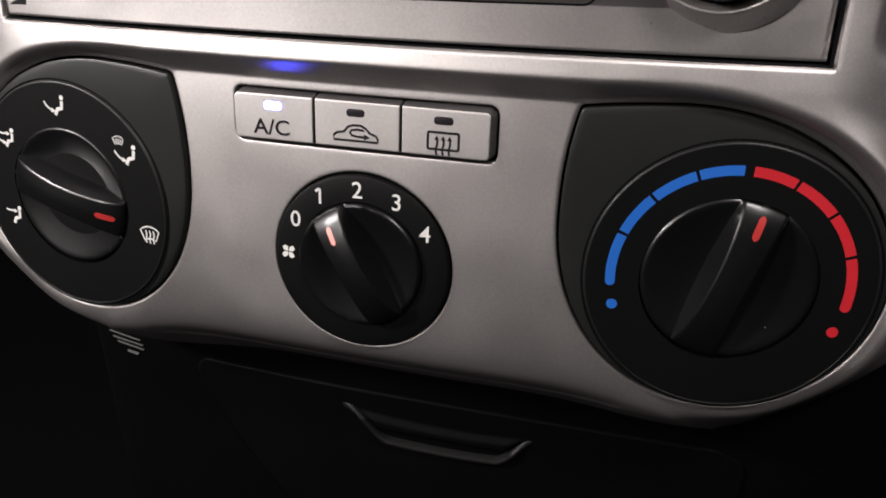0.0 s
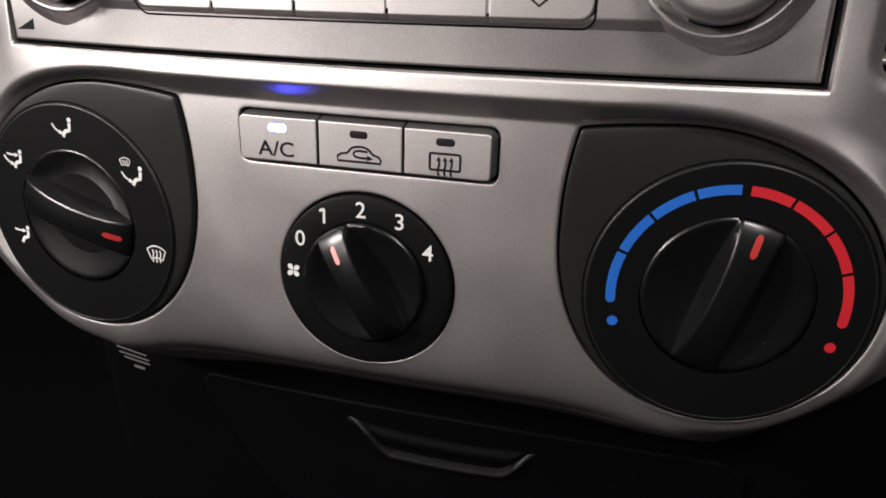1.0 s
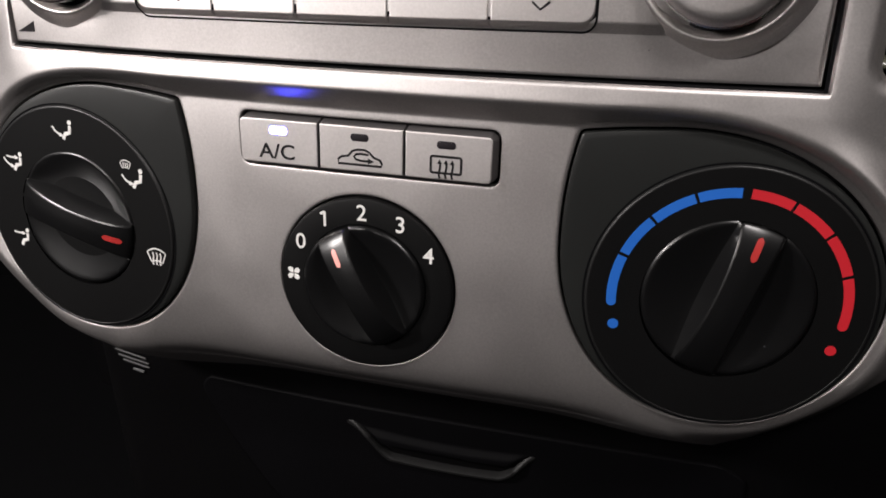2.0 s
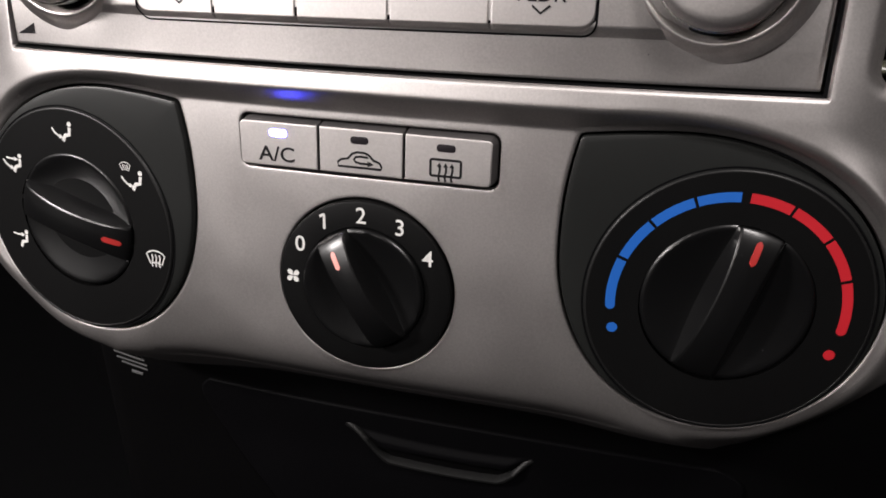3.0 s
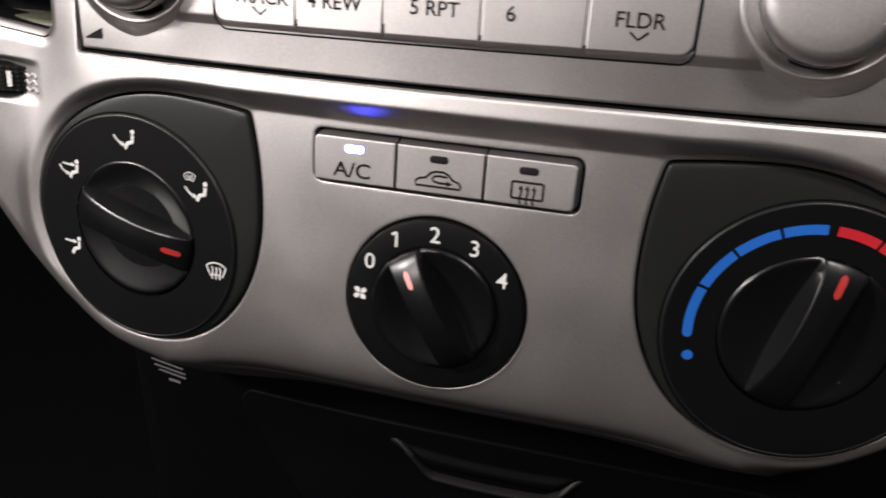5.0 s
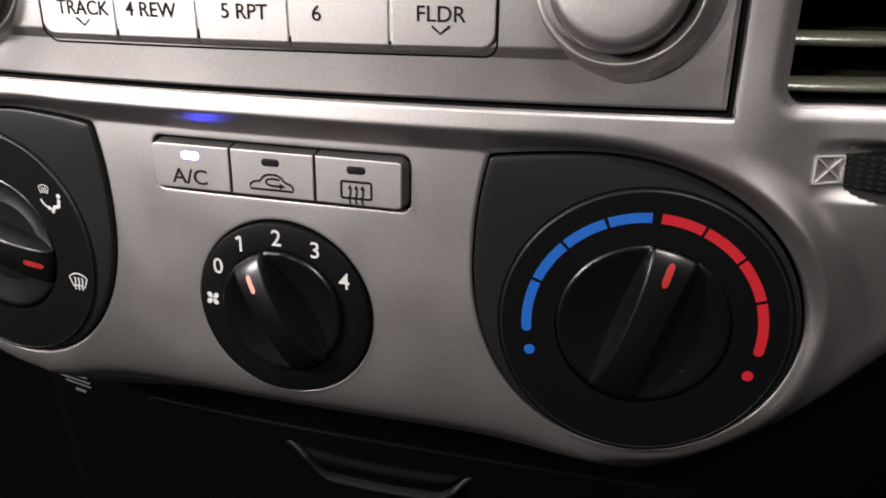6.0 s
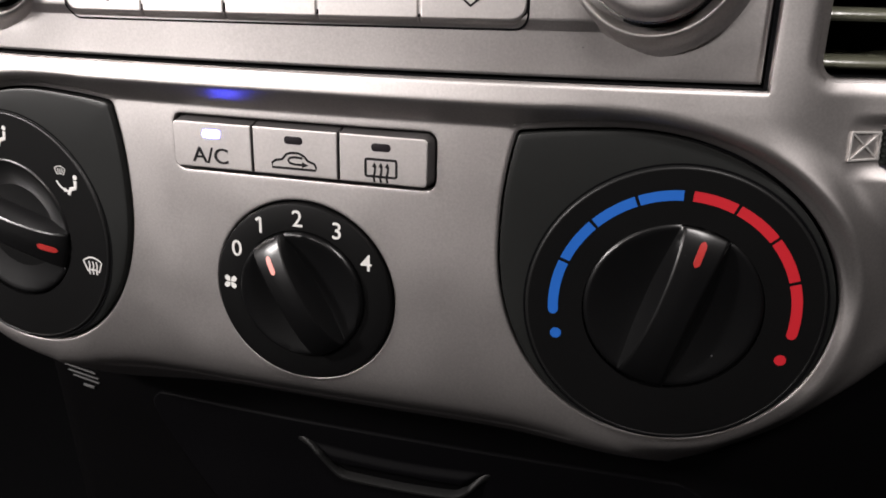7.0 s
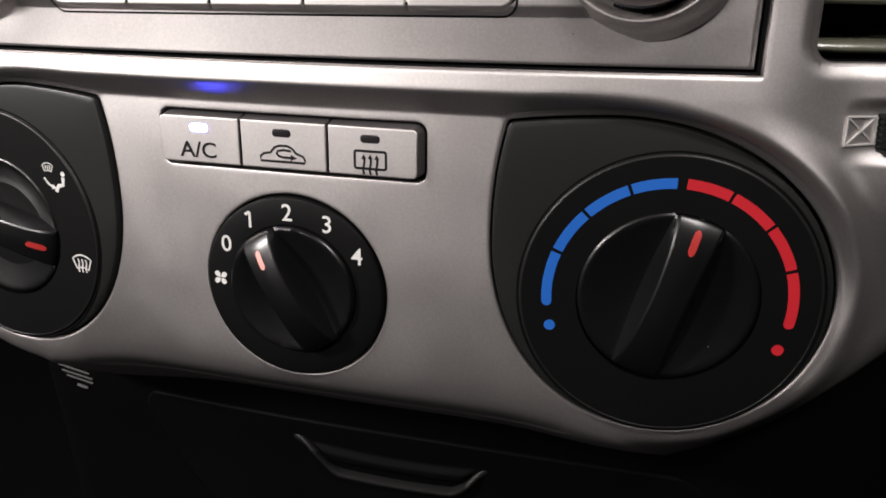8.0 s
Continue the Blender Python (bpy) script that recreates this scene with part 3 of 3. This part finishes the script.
for text, x, z in (("0", -15.6, 3.3), ("1", -9.5, 9.4), ("2", -0.5, 11.75), ("3", 8.7, 9.9), ("4", 15.4, 3.4)):
    if text == "1":
        part("numeral", stroke([(x - 0.85, z + 1.15), (x - 0.1, z + 1.62), (x + 0.05, z + 1.5), (x + 0.05, z + 1.2), (x + 0.05, z), (x + 0.05, z - 1.65)], 0.62, -0.3, 0.09), WHITE, fan)
        continue
    lettering(text, 3.7, x, z, -0.34, fan, WHITE, "numeral", bold=0.02)
bm = bmesh.new()
for k in range(4):
    a = radians(45 + 90 * k)
    c, s = math.cos(a), math.sin(a)
    blade = [(0.15, 0.0), (0.9, -0.75), (1.75, -0.55), (1.85, 0.25), (1.2, 0.55), (0.5, 0.35)]
    patch([(-17.7 + c * u - s * v, -5.1 + s * u + c * v) for u, v in blade], -0.3, 0.08, bm)
part("fan_sign", bm, WHITE, fan, "white four-bladed fan sign")

# ---- the three push buttons ----
KEY_Y = -0.75


def key_cap(x0, x1, radii):
    """A key with a steep chamfer above and at the panel's outer ends, and crisp edges; its dark sides stand in for
    shade.
    """
    left, right = (0.3 if radii[0] > 1 else 0.12), (0.75 if radii[1] > 1 else 0.12)
    low, high = KEY_BOX[1] + 0.7, KEY_BOX[3] - 0.5

    def o(d, r=0.0):
        return rounded(x0 + d * left + r, low + 0.35 * d + r, x1 - d * right - r, high - 0.8 * d - r, [max(q - 0.7 * d - r, 0.12) for q in radii])

    mid = np.array(((x0 + x1) / 2, (KEY_BOX[1] + KEY_BOX[3]) / 2))
    face = o(1.0, 0.34)
    cap = [(o(0.97), KEY_Y + 0.9), (o(0.98), KEY_Y + 0.1), (o(1.0, 0.05), KEY_Y + 0.03), (o(1.0, 0.12), KEY_Y), (face, KEY_Y)]
    cap = loft(cap + [(mid + (face - mid) * s, KEY_Y) for s in (0.7, 0.4, 0.1, 0.01)], False, True)
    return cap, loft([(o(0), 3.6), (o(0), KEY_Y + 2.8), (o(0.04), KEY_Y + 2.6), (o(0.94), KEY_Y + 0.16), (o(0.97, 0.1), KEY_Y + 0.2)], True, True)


def push_button(name, x0, x1, mx, radii, label, lit):
    b = thing(name, 0, 0, 0, 0, label, "button", "climate push buttons")
    cap, skirt = key_cap(x0, x1, radii)
    part("cap", cap, SILVER_KEY, b)
    part("skirt", skirt, KEY_SHADE, b, "key sides and chamfer with shade in their grey")
    part("indicator", plate(rounded(mx - 2.1, 28.1, mx + 2.1, 29.8, (0.75,) * 4), KEY_Y - 0.08, KEY_Y + 0.2, 0.08), LED_ON if lit else LED_OFF, b, "glowing blue-white indicator" if lit else "dark indicator")
    return b


mx = -19.9
ac = push_button("ac_button", -29.5, -10.42, mx, (1.8, 0.3, 0.3, 1.8), "silver push button marked A/C with lit blue indicator", True)
lettering("A/C", 3.3, mx - 0.4, 24.2, KEY_Y - 0.03, ac, INK, "lettering", bold=0.05, squeeze=1.12)
mx = -0.6
rec = push_button("recirculation_button", -10.05, 9.37, mx, (0.3, 0.3, 0.3, 0.3), "silver push button with car outline and unlit indicator", False)
bm = bmesh.new()
car = [(-5.0, -1.5), (-5.0, -0.5), (-4.2, 0.1), (-2.7, 0.35), (-1.7, 1.5), (-0.6, 1.9), (1.2, 1.9), (2.3, 1.4), (3.2, 0.4), (4.7, -0.1), (5.1, -0.9), (5.0, -1.5)]
stroke([(mx + u, 24.4 + v) for u, v in car], 0.54, KEY_Y, 0.07, closed=True, bm=bm)
hook = [(2.6, -0.55), (0.2, -0.55), (-0.9, -0.3), (-1.3, 0.25), (-0.9, 0.8), (0.2, 1.0), (1.9, 0.9)]
stroke([(mx + u, 24.4 + v) for u, v in hook], 0.54, KEY_Y, 0.07, bm=bm)
patch([(mx + 3.4, 24.4 - 0.55), (mx + 1.9, 24.4 + 0.15), (mx + 1.9, 24.4 - 1.2)], KEY_Y, 0.08, bm)
part("car_sign", bm, INK, rec, "dark car outline with returning arrow")
mx = 18.9
rear = push_button("rear_window_button", 9.74, 29.6, mx, (0.3, 1.8, 1.8, 0.3), "silver push button with heated window sign and unlit indicator", False)
bm = bmesh.new()
z = 24.1
stroke(rounded(mx - 3.35, z - 1.25, mx + 3.35, z + 2.35, (0.4,) * 4, 3), 0.56, KEY_Y, 0.07, closed=True, bm=bm)
for k in (-1, 0, 1):
    x = mx + 1.4 * k
    stroke([(x + 0.16 * math.sin(j * 1.3), z + 1.0 - j * 0.67) for j in range(6)], 0.5, KEY_Y - 0.01, 0.07, bm=bm)
    patch([(x, z + 1.75), (x - 0.55, z + 0.75), (x + 0.55, z + 0.75)], KEY_Y - 0.02, 0.07, bm)
part("window_sign", bm, INK, rear, "dark heated window sign")

# ---- the radio ----
RADIO_Y, RADIO_BEND = 4.4, BEND + 2.2e-4


def radio_bend(x):
    """The radio's face bends a little more than the panel."""
    return RADIO_BEND * x * x


radio = thing("car_radio", 0, 0, 0, 0, "silver car radio with preset buttons and two round knobs", "radio")
radio.matrix_world = BASE @ pose(0, -5.4 * MM, 0.4 * MM, 0, -math.degrees(RADIO_TILT), 0)
profile = [(44.1, RADIO_Y - 0.3), (44.2, RADIO_Y - 0.55), (44.5, RADIO_Y - 0.68), (44.8, RADIO_Y - 0.7), (52.4, RADIO_Y - 0.8), (52.7, RADIO_Y - 0.85), (54.2, RADIO_Y - 1.85), (54.5, RADIO_Y - 1.98), (55.0, RADIO_Y - 2.0), (62, RADIO_Y - 2.1), (70, RADIO_Y - 2.2), (80, RADIO_Y - 2.3), (95, RADIO_Y - 2.5)]
rx = np.concatenate([[-RADIO_X + 0.4, -RADIO_X + 0.6, -RADIO_X + 1.2], np.linspace(-90, 90, 61), [RADIO_X - 1.8, RADIO_X - 1.2, RADIO_X - 1.0]]) + RADIO_C
gx = np.repeat(rx[:, None], len(profile), 1)
gz = np.repeat(np.array([p[0] for p in profile])[None, :], len(rx), 0)
raised = np.repeat(np.array([p[1] for p in profile])[None, :], len(rx), 0) - RADIO_Y
low_field = np.minimum(-0.3, -0.7 - 0.013 * (gz - 44.8))
field = smooth((66 - np.abs(gx - RADIO_C)) / 6)
gy = RADIO_Y + np.where(gz > 52.3, low_field + (raised - low_field) * field, raised) + radio_bend(gx)
ends = np.repeat(np.isin(np.arange(len(rx)), (0, len(rx) - 1))[:, None], len(profile), 1)
gy += np.where(ends, 0.5, 0)
part("faceplate", skin(gx, gz, gy, np.zeros((len(rx) - 1, len(profile) - 1), bool), 12.0), SILVER, radio, sharp=40)
bm = patch([(-90.2, 46.5), (-84.7, 46.7), (-84.6, 49.2)], RADIO_Y - 0.65, 0.2)
for v in bm.verts:
    v.co.y += radio_bend(v.co.x)
part("corner_mark", bm, INK, radio, "small dark triangle")


def gap_shade(x0, z0, x1, z1, n=40):
    """A black strip added over the lit wall of the radio's opening, in place of shade."""
    bm = bmesh.new()
    rows = []
    for i in range(n + 1):
        x = x0 + (x1 - x0) * i / n
        front = float(fascia_y(x, RADIO_Z - 0.02)) + 5.4 + 0.45
        rows.append([bm.verts.new((x, y, z)) for y, z in ((front + 7, z0), (front, z0), (front, z1), (front + 7, z1))])
    for a, b in zip(rows, rows[1:]):
        for k in range(3):
            bm.faces.new((a[k], a[k + 1], b[k + 1], b[k]))
    return bm


for x0, z0, x1, z1 in ((-91.6, 43.1, 91.2, 43.6), (90.5, 43.6, 91.25, 95), (-91.68, 43.6, -91.45, 95)):
    part("gap_shade", gap_shade(x0, z0, x1, z1, 40 if z1 < 50 else 2), GAP, radio, "black strip standing in for the shaded gap round the radio")


def preset(x0, x1, bl, br, text, tx, tz, arrow, size=2.85):
    """A preset button with a chamfer below."""
    top = 76.0
    b0, b1 = 52.3, 53.9
    yf, yb = 2.1, 4.9

    def outline(z0, cut):
        return rounded(x0 + cut, z0, x1 - cut, top - cut, (bl if bl > 1 else 0.3, br if br > 1 else 0.3, 0.5, 0.5), 5)

    mid = np.array(((x0 + x1) / 2, 66.0))
    bm = loft([(outline(b0, 0), yb + 3), (outline(b0, 0), yb - 0.4), (outline(b0 + 0.2, 0.1), yb - 0.9), (outline(b1 - 0.5, 0.1), yf + 0.45), (outline(b1 - 0.1, 0.2), yf + 0.1), (outline(b1 + 0.3, 0.35), yf), (outline(b1 + 0.4, 0.45), yf)] + [((mid + (outline(b1 + 0.4, 0.45) - mid) * s), yf) for s in (0.6, 0.2, 0.01)], True, True)
    for v in bm.verts:
        v.co.z += 0.0075 * v.co.x
        v.co.y += radio_bend(v.co.x)
    tz += 0.0075 * tx - 0.35
    yf += radio_bend(tx)
    ob = part("preset_button", bm, SILVER_KEY, radio, "silver preset button with dark lettering", sharp=40)
    if text:
        lettering(text, size, tx, tz, yf - 0.05, ob, INK, "lettering", bold=0.03, bent=RADIO_BEND)
    if arrow:
        bm = stroke([(tx - 1.7, tz - 2.2), (tx, tz - 3.6), (tx + 1.7, tz - 2.2)], 0.5, yf, 0.07)
        part("arrow", bm, INK, ob, "dark downward arrow")


preset(-52.3, -32.8, 2.6, 0.3, "TRACK", -41.0, 59.9, True)
preset(-32.6, -13.3, 0.3, 0.3, "4 REW", -24.0, 59.9, False)
preset(-13.1, 6.9, 0.3, 0.3, "5 RPT", -2.6, 60.0, False)
preset(7.1, 27.4, 0.3, 0.3, "6", 12.8, 60.0, False)
preset(27.6, 47.8, 0.3, 2.6, "FLDR", 37.3, 60.3, True)
bm = plate(fine(rounded(-52.5, 54.2, 48.0, 77, (2, 2, 1, 1)), 3), RADIO_Y - 2.15, RADIO_Y + 3, 0.1)
for v in bm.verts:
    v.co.z += 0.0075 * v.co.x
    v.co.y += radio_bend(v.co.x)
part("button_gap", bm, GAP, radio, "black gap between the preset buttons")
track = fine(rounded(-52.5, 52.2, 48.0, 77, (2.7, 2.7, 1, 1)), 0.8)
bm = stroke(track, 0.42, 0.0, 0.08, closed=True)
for v in bm.verts:
    v.co.z += 0.0075 * v.co.x
    v.co.y += float(np.interp(v.co.z, [p[0] for p in profile], [p[1] for p in profile])) + radio_bend(v.co.x) - 0.05
part("button_gap", bm, GAP, radio, "black gap round the preset buttons")


def radio_knob(x, z):
    base = RADIO_Y - 0.6 + radio_bend(x)
    part("knob_collar", loft([(circle(r, 120, x, z), base + y) for r, y in ((18.6, 0.1), (18.0, -0.2), (17.4, -0.45), (16.9, -0.8), (16.4, -1.3), (16.0, -1.85), (15.65, -2.45), (15.35, -3.0), (15.05, -3.2), (14.75, -3.3), (14.5, -3.25), (14.3, -3.05), (13.4, -1.7), (13.2, 0.5))]), SILVER, radio, "silver raised collar", sharp=50)
    part("knob_gap", lathe([(13.4, base - 0.2), (13.2, base - 0.9), (1, base - 0.9)], 96, x, z), GAP, radio, "black gap round the knob")
    bm = bmesh.new()
    n = 240
    rings = []
    for r, y, ripple in ((12.4, base, 0), (12.4, base - 3.0, 0), (12.45, base - 3.2, 0.16), (12.4, base - 6.4, 0.16), (12.1, base - 6.8, 0)):
        rings.append([bm.verts.new((x + (r + ripple * (i % 2)) * math.cos(2 * math.pi * i / n), y, z + (r + ripple * (i % 2)) * math.sin(2 * math.pi * i / n))) for i in range(n)])
    for a, b in zip(rings, rings[1:]):
        for i in range(n):
            bm.faces.new((a[i], a[(i + 1) % n], b[(i + 1) % n], b[i]))
    kn = part("radio_knob", bm, CHROME, radio, "knurled silver knob", sharp=20)
    part("knob_face", lathe([(12.15, base - 6.6), (12.0, base - 7.1), (11.65, base - 7.8), (11.1, base - 8.4), (10.3, base - 8.8), (9.2, base - 8.95), (6, base - 9.0), (3, base - 9.0), (0.4, base - 9.0)], 96, x, z), SILVER, kn, "domed silver knob face")


radio_knob(69.6, 67.0)
radio_knob(-72.5, 66.6)


# ---- air vents and thumbwheels ----
def air_vent(side, label):
    v = thing("air_vent", 128 if side > 0 else -132.2, 0, 66 if side > 0 else 64.3, 0, label, "vent", "air vents")
    x0, x1 = (VENT_X - 128, 20) if side > 0 else (-20, 128 - VENT_X)
    bm = loft([(rounded(x0 - 3, VENT_Z - 68.5, x1 + 3, 30, (3, 3, 3, 3)), y) for y in (11, 44)], False, True)
    for q in bm.verts:
        q.co.y += bend(q.co.x + 128 * side)
    part("housing", bm, GAP, v, "black vent housing")
    o = grow(fine(VENT_R if side > 0 else VENT_L), -0.05)
    bm = drape(loft([(o, 0.7), (o, 4.0), (o, 14.0)]))
    for q in bm.verts:
        q.co -= Vector((128 if side > 0 else -132.2, 0, 66 if side > 0 else 64.3))
    part("liner", bm, GAP, v, "black inner wall of the opening")
    for k in range(4):
        z = -17.0 + 8.7 * k
        bm = bmesh.new()
        sec = [(9.9, -1.1), (9.2, -0.85), (9.0, -0.4), (9.06, -0.1), (9.3, 0.4), (9.8, 0.75), (11.0, 1.0), (30, 1.3), (30, -0.1), (10.2, -1.3)]
        n = 9
        rows = []
        for i in range(n):
            x = x0 + (x1 - x0) * i / (n - 1)
            dy = bend(128 * side + x) + 0.004 * max(abs(128 * side + x) - 96, 0) ** 2
            rows.append([bm.verts.new((x, y - 1.5 + dy, z + dz)) for y, dz in sec])
        for a, b in zip(rows, rows[1:]):
            for i in range(len(sec)):
                bm.faces.new((a[i], a[(i + 1) % len(sec)], b[(i + 1) % len(sec)], b[i]))
        bm.faces.new(rows[0])
        bm.faces.new(rows[-1])
        part("slat", bm, SLAT, v, sharp=50)
    return v


air_vent(1, "black air vent with flat slats in silver fascia")
air_vent(-1, "black air vent with flat slats in silver fascia")


WHEEL_R, WHEEL_X, WHEEL_Y, WHEEL_Z = 30.0, 126.0, 37.3, 34.55


def thumbwheel(side, label):
    """A knurled wheel that turns about the stack's upright, in its black slot."""
    cx = WHEEL_X if side > 0 else LEFT_SHIFT - WHEEL_X
    cz = WHEEL_Z if side > 0 else WHEEL_Z - LEFT_DROP
    w = thing("thumbwheel", cx, WHEEL_Y, cz, 0, label, "thumbwheel", "thumbwheels")
    bm = bmesh.new()
    n = 190
    rings = []
    prof = [(28.0, -3.2), (WHEEL_R - 0.4, -3.1)]
    for k in range(6):
        z = -2.8 + 1.12 * k
        prof += [(WHEEL_R - 0.45, z - 0.4), (WHEEL_R, z - 0.28), (WHEEL_R, z + 0.28), (WHEEL_R - 0.45, z + 0.4)]
    prof += [(WHEEL_R - 0.4, 3.1), (28.0, 3.2)]
    for r, z in prof:
        cut = 0.0 if r < WHEEL_R else 0.3
        rings.append([bm.verts.new(((r - cut * (i % 2)) * math.cos(2 * math.pi * i / n), (r - cut * (i % 2)) * math.sin(2 * math.pi * i / n), z)) for i in range(n)])
    for a, b in zip(rings, rings[1:]):
        for i in range(n):
            bm.faces.new((a[i], a[(i + 1) % n], b[(i + 1) % n], b[i]))
    bm.faces.new(rings[0])
    bm.faces.new(rings[-1])
    part("wheel", bm, RUBBER, w, sharp=15)
    o = grow(fine(SLOT_R if side > 0 else SLOT_L), -0.06)
    slot = drape(loft([(o, 0.75), (o, 8.0), (o, 16.0)], False, True))
    for v in slot.verts:
        v.co -= Vector((cx, WHEEL_Y, cz))
    part("slot", slot, GAP, w, "black slot")
    return w


thumbwheel(1, "black knurled thumbwheel beside crossed square symbol")
w = thumbwheel(-1, "black knurled thumbwheel with white mark beside wavy symbol")
bm = bmesh.new()
rows = []
for a in (-71.2, -71.4, -72.1, -72.8, -73.5, -73.7):
    c, s = math.cos(radians(a)), math.sin(radians(a))
    r = WHEEL_R + (0.0 if a in (-71.2, -73.7) else 0.22)
    rows.append([bm.verts.new((r * c, r * s, z)) for z in (-2.0, 2.0)])
for a, b in zip(rows, rows[1:]):
    bm.faces.new((a[0], a[1], b[1], b[0]))
part("mark", bm, WHITE, w, "white index mark")


# ---- the console below ----
def console_y(z):
    return 31.5 + (-70.0 - z) * 0.1


console = thing("lower_console", 0, 0, 0, 0, "black grained plastic console below the silver fascia", "console", kind="structure")
xs, zs = np.linspace(-185, 150, 230), np.linspace(-24, -135, 90)
gx, gz = np.meshgrid(xs, zs, indexing="ij")


def panel_y(x, z):
    return console_y(z) + 0.8 + bend(x) + 0.06 * np.clip(-x - 102, 0, 40) ** 1.9 + 0.02 * np.clip(x - 105, 0, 99) ** 1.7


part("panel", skin(gx, gz, panel_y(gx, gz), np.zeros((229, 89), bool), 20), PANEL, console)
for x0, z0, x1, z1, w in ((-101.2, -57.6, -89.4, -58.8, 0.34), (-100.4, -59.6, -88.6, -60.6, 0.34), (-98.7, -61.2, -88.6, -62.2, 0.34), (-95.0, -64.1, -91.2, -64.3, 0.8)):
    bm = stroke(along((x0, z0), (x1, z1), 6), w, -0.2, 0.5)
    for v in bm.verts:
        v.co.y += float(panel_y(v.co.x, v.co.z))
    part("rib", bm, RIB, console, "fine grey rib")

# raised line along the console's edge, coloured as the light it catches
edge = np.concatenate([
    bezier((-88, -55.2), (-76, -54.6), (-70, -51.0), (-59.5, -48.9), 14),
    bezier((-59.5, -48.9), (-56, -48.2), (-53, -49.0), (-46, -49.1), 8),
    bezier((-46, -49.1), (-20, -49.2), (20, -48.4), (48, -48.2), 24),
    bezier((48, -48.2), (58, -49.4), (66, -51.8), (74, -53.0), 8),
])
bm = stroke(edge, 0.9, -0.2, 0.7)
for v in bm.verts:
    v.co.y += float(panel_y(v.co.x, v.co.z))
part("seam", bm, SEAM_SHINE, console, "rounded upper edge of the console, highlight in its colour")

drawer = thing("console_drawer", 0, 0, 0, 0, "closed black plastic drawer with a recessed finger pull", "drawer")
PULL = np.concatenate([bezier((-3.5, -75.6), (6, -76.0), (20, -76.0), (29, -75.6), 14), bezier((29, -75.6), (33, -74.5), (34, -69.5), (39.5, -66.4), 10), bezier((39.5, -66.4), (25, -68), (5, -68), (-17, -65.6), 24), bezier((-17, -65.6), (-10, -67.0), (-8, -74), (-3.5, -75.6), 12)])
us, vs = np.linspace(0, 1, 260), np.linspace(0, 1, 120)
gu, gv = np.meshgrid(us, vs, indexing="ij")
gz = -59.3 - 61 * gv


def drawer_y(x, z):
    return console_y(z) + bend(x)


deep = np.clip((-59.3 - gz) / 36, 0, 2)
left = -70 + 20 * deep ** 1.3 + 6 * (1 - np.clip((-59.3 - gz) / 8, 0, 1)) ** 2.5
right = 97 - 9 * (1 - np.clip((-59.3 - gz) / 7, 0, 1)) ** 2.5
gx = left + (right - left) * gu
top_z = -59.3 - 0.0003 * np.clip(gx, 0, 200) ** 2
gz = gz + top_z + 59.3
e = np.minimum(np.minimum(top_z - gz, gx - left), right - gx)
d = distance(PULL, gx, gz)
slot = smooth((-71.2 - gz) / 2.2)
gy = drawer_y(gx, gz) + round_edge(e, 0.5) + 6.5 * smooth(-d / 2.2) * slot - 1.5 * smooth(-d / 2.4) * (1 - slot)
part("front", skin(gx, gz, gy, np.zeros((259, 119), bool), 4), DARK, drawer, sharp=60)
path = np.concatenate([bezier((-18, -65.2), (-10.5, -66.8), (-8.5, -73.8), (-4.0, -76.0), 14), bezier((-4.0, -76.0), (6, -76.8), (20, -76.8), (29, -76.2), 14), bezier((29, -76.2), (33.5, -75), (34.5, -70), (40.5, -66.0), 12)])
bm = bmesh.new()
tan = np.gradient(path, axis=0)
tan /= np.linalg.norm(tan, axis=1)[:, None]
rows = []
for k, (q, tt) in enumerate(zip(path, tan)):
    f = min(1.0, k / 6 + 0.15, (len(path) - 1 - k) / 6 + 0.15)
    rows.append([bm.verts.new((q[0] - tt[1] * s * 1.15, float(drawer_y(q[0], q[1])) + 0.4 - f * h, q[1] + tt[0] * s * 1.15)) for s, h in ((-1.3, -0.6), (-0.9, 1.2), (-0.3, 2.3), (0.3, 2.3), (0.9, 1.0), (1.2, -5.0))])
for a, b in zip(rows, rows[1:]):
    for i in range(5):
        bm.faces.new((a[i], a[i + 1], b[i + 1], b[i]))
part("finger_pull", bm, PULL_LIP, drawer, "smooth raised lip of the finger pull", sharp=60)
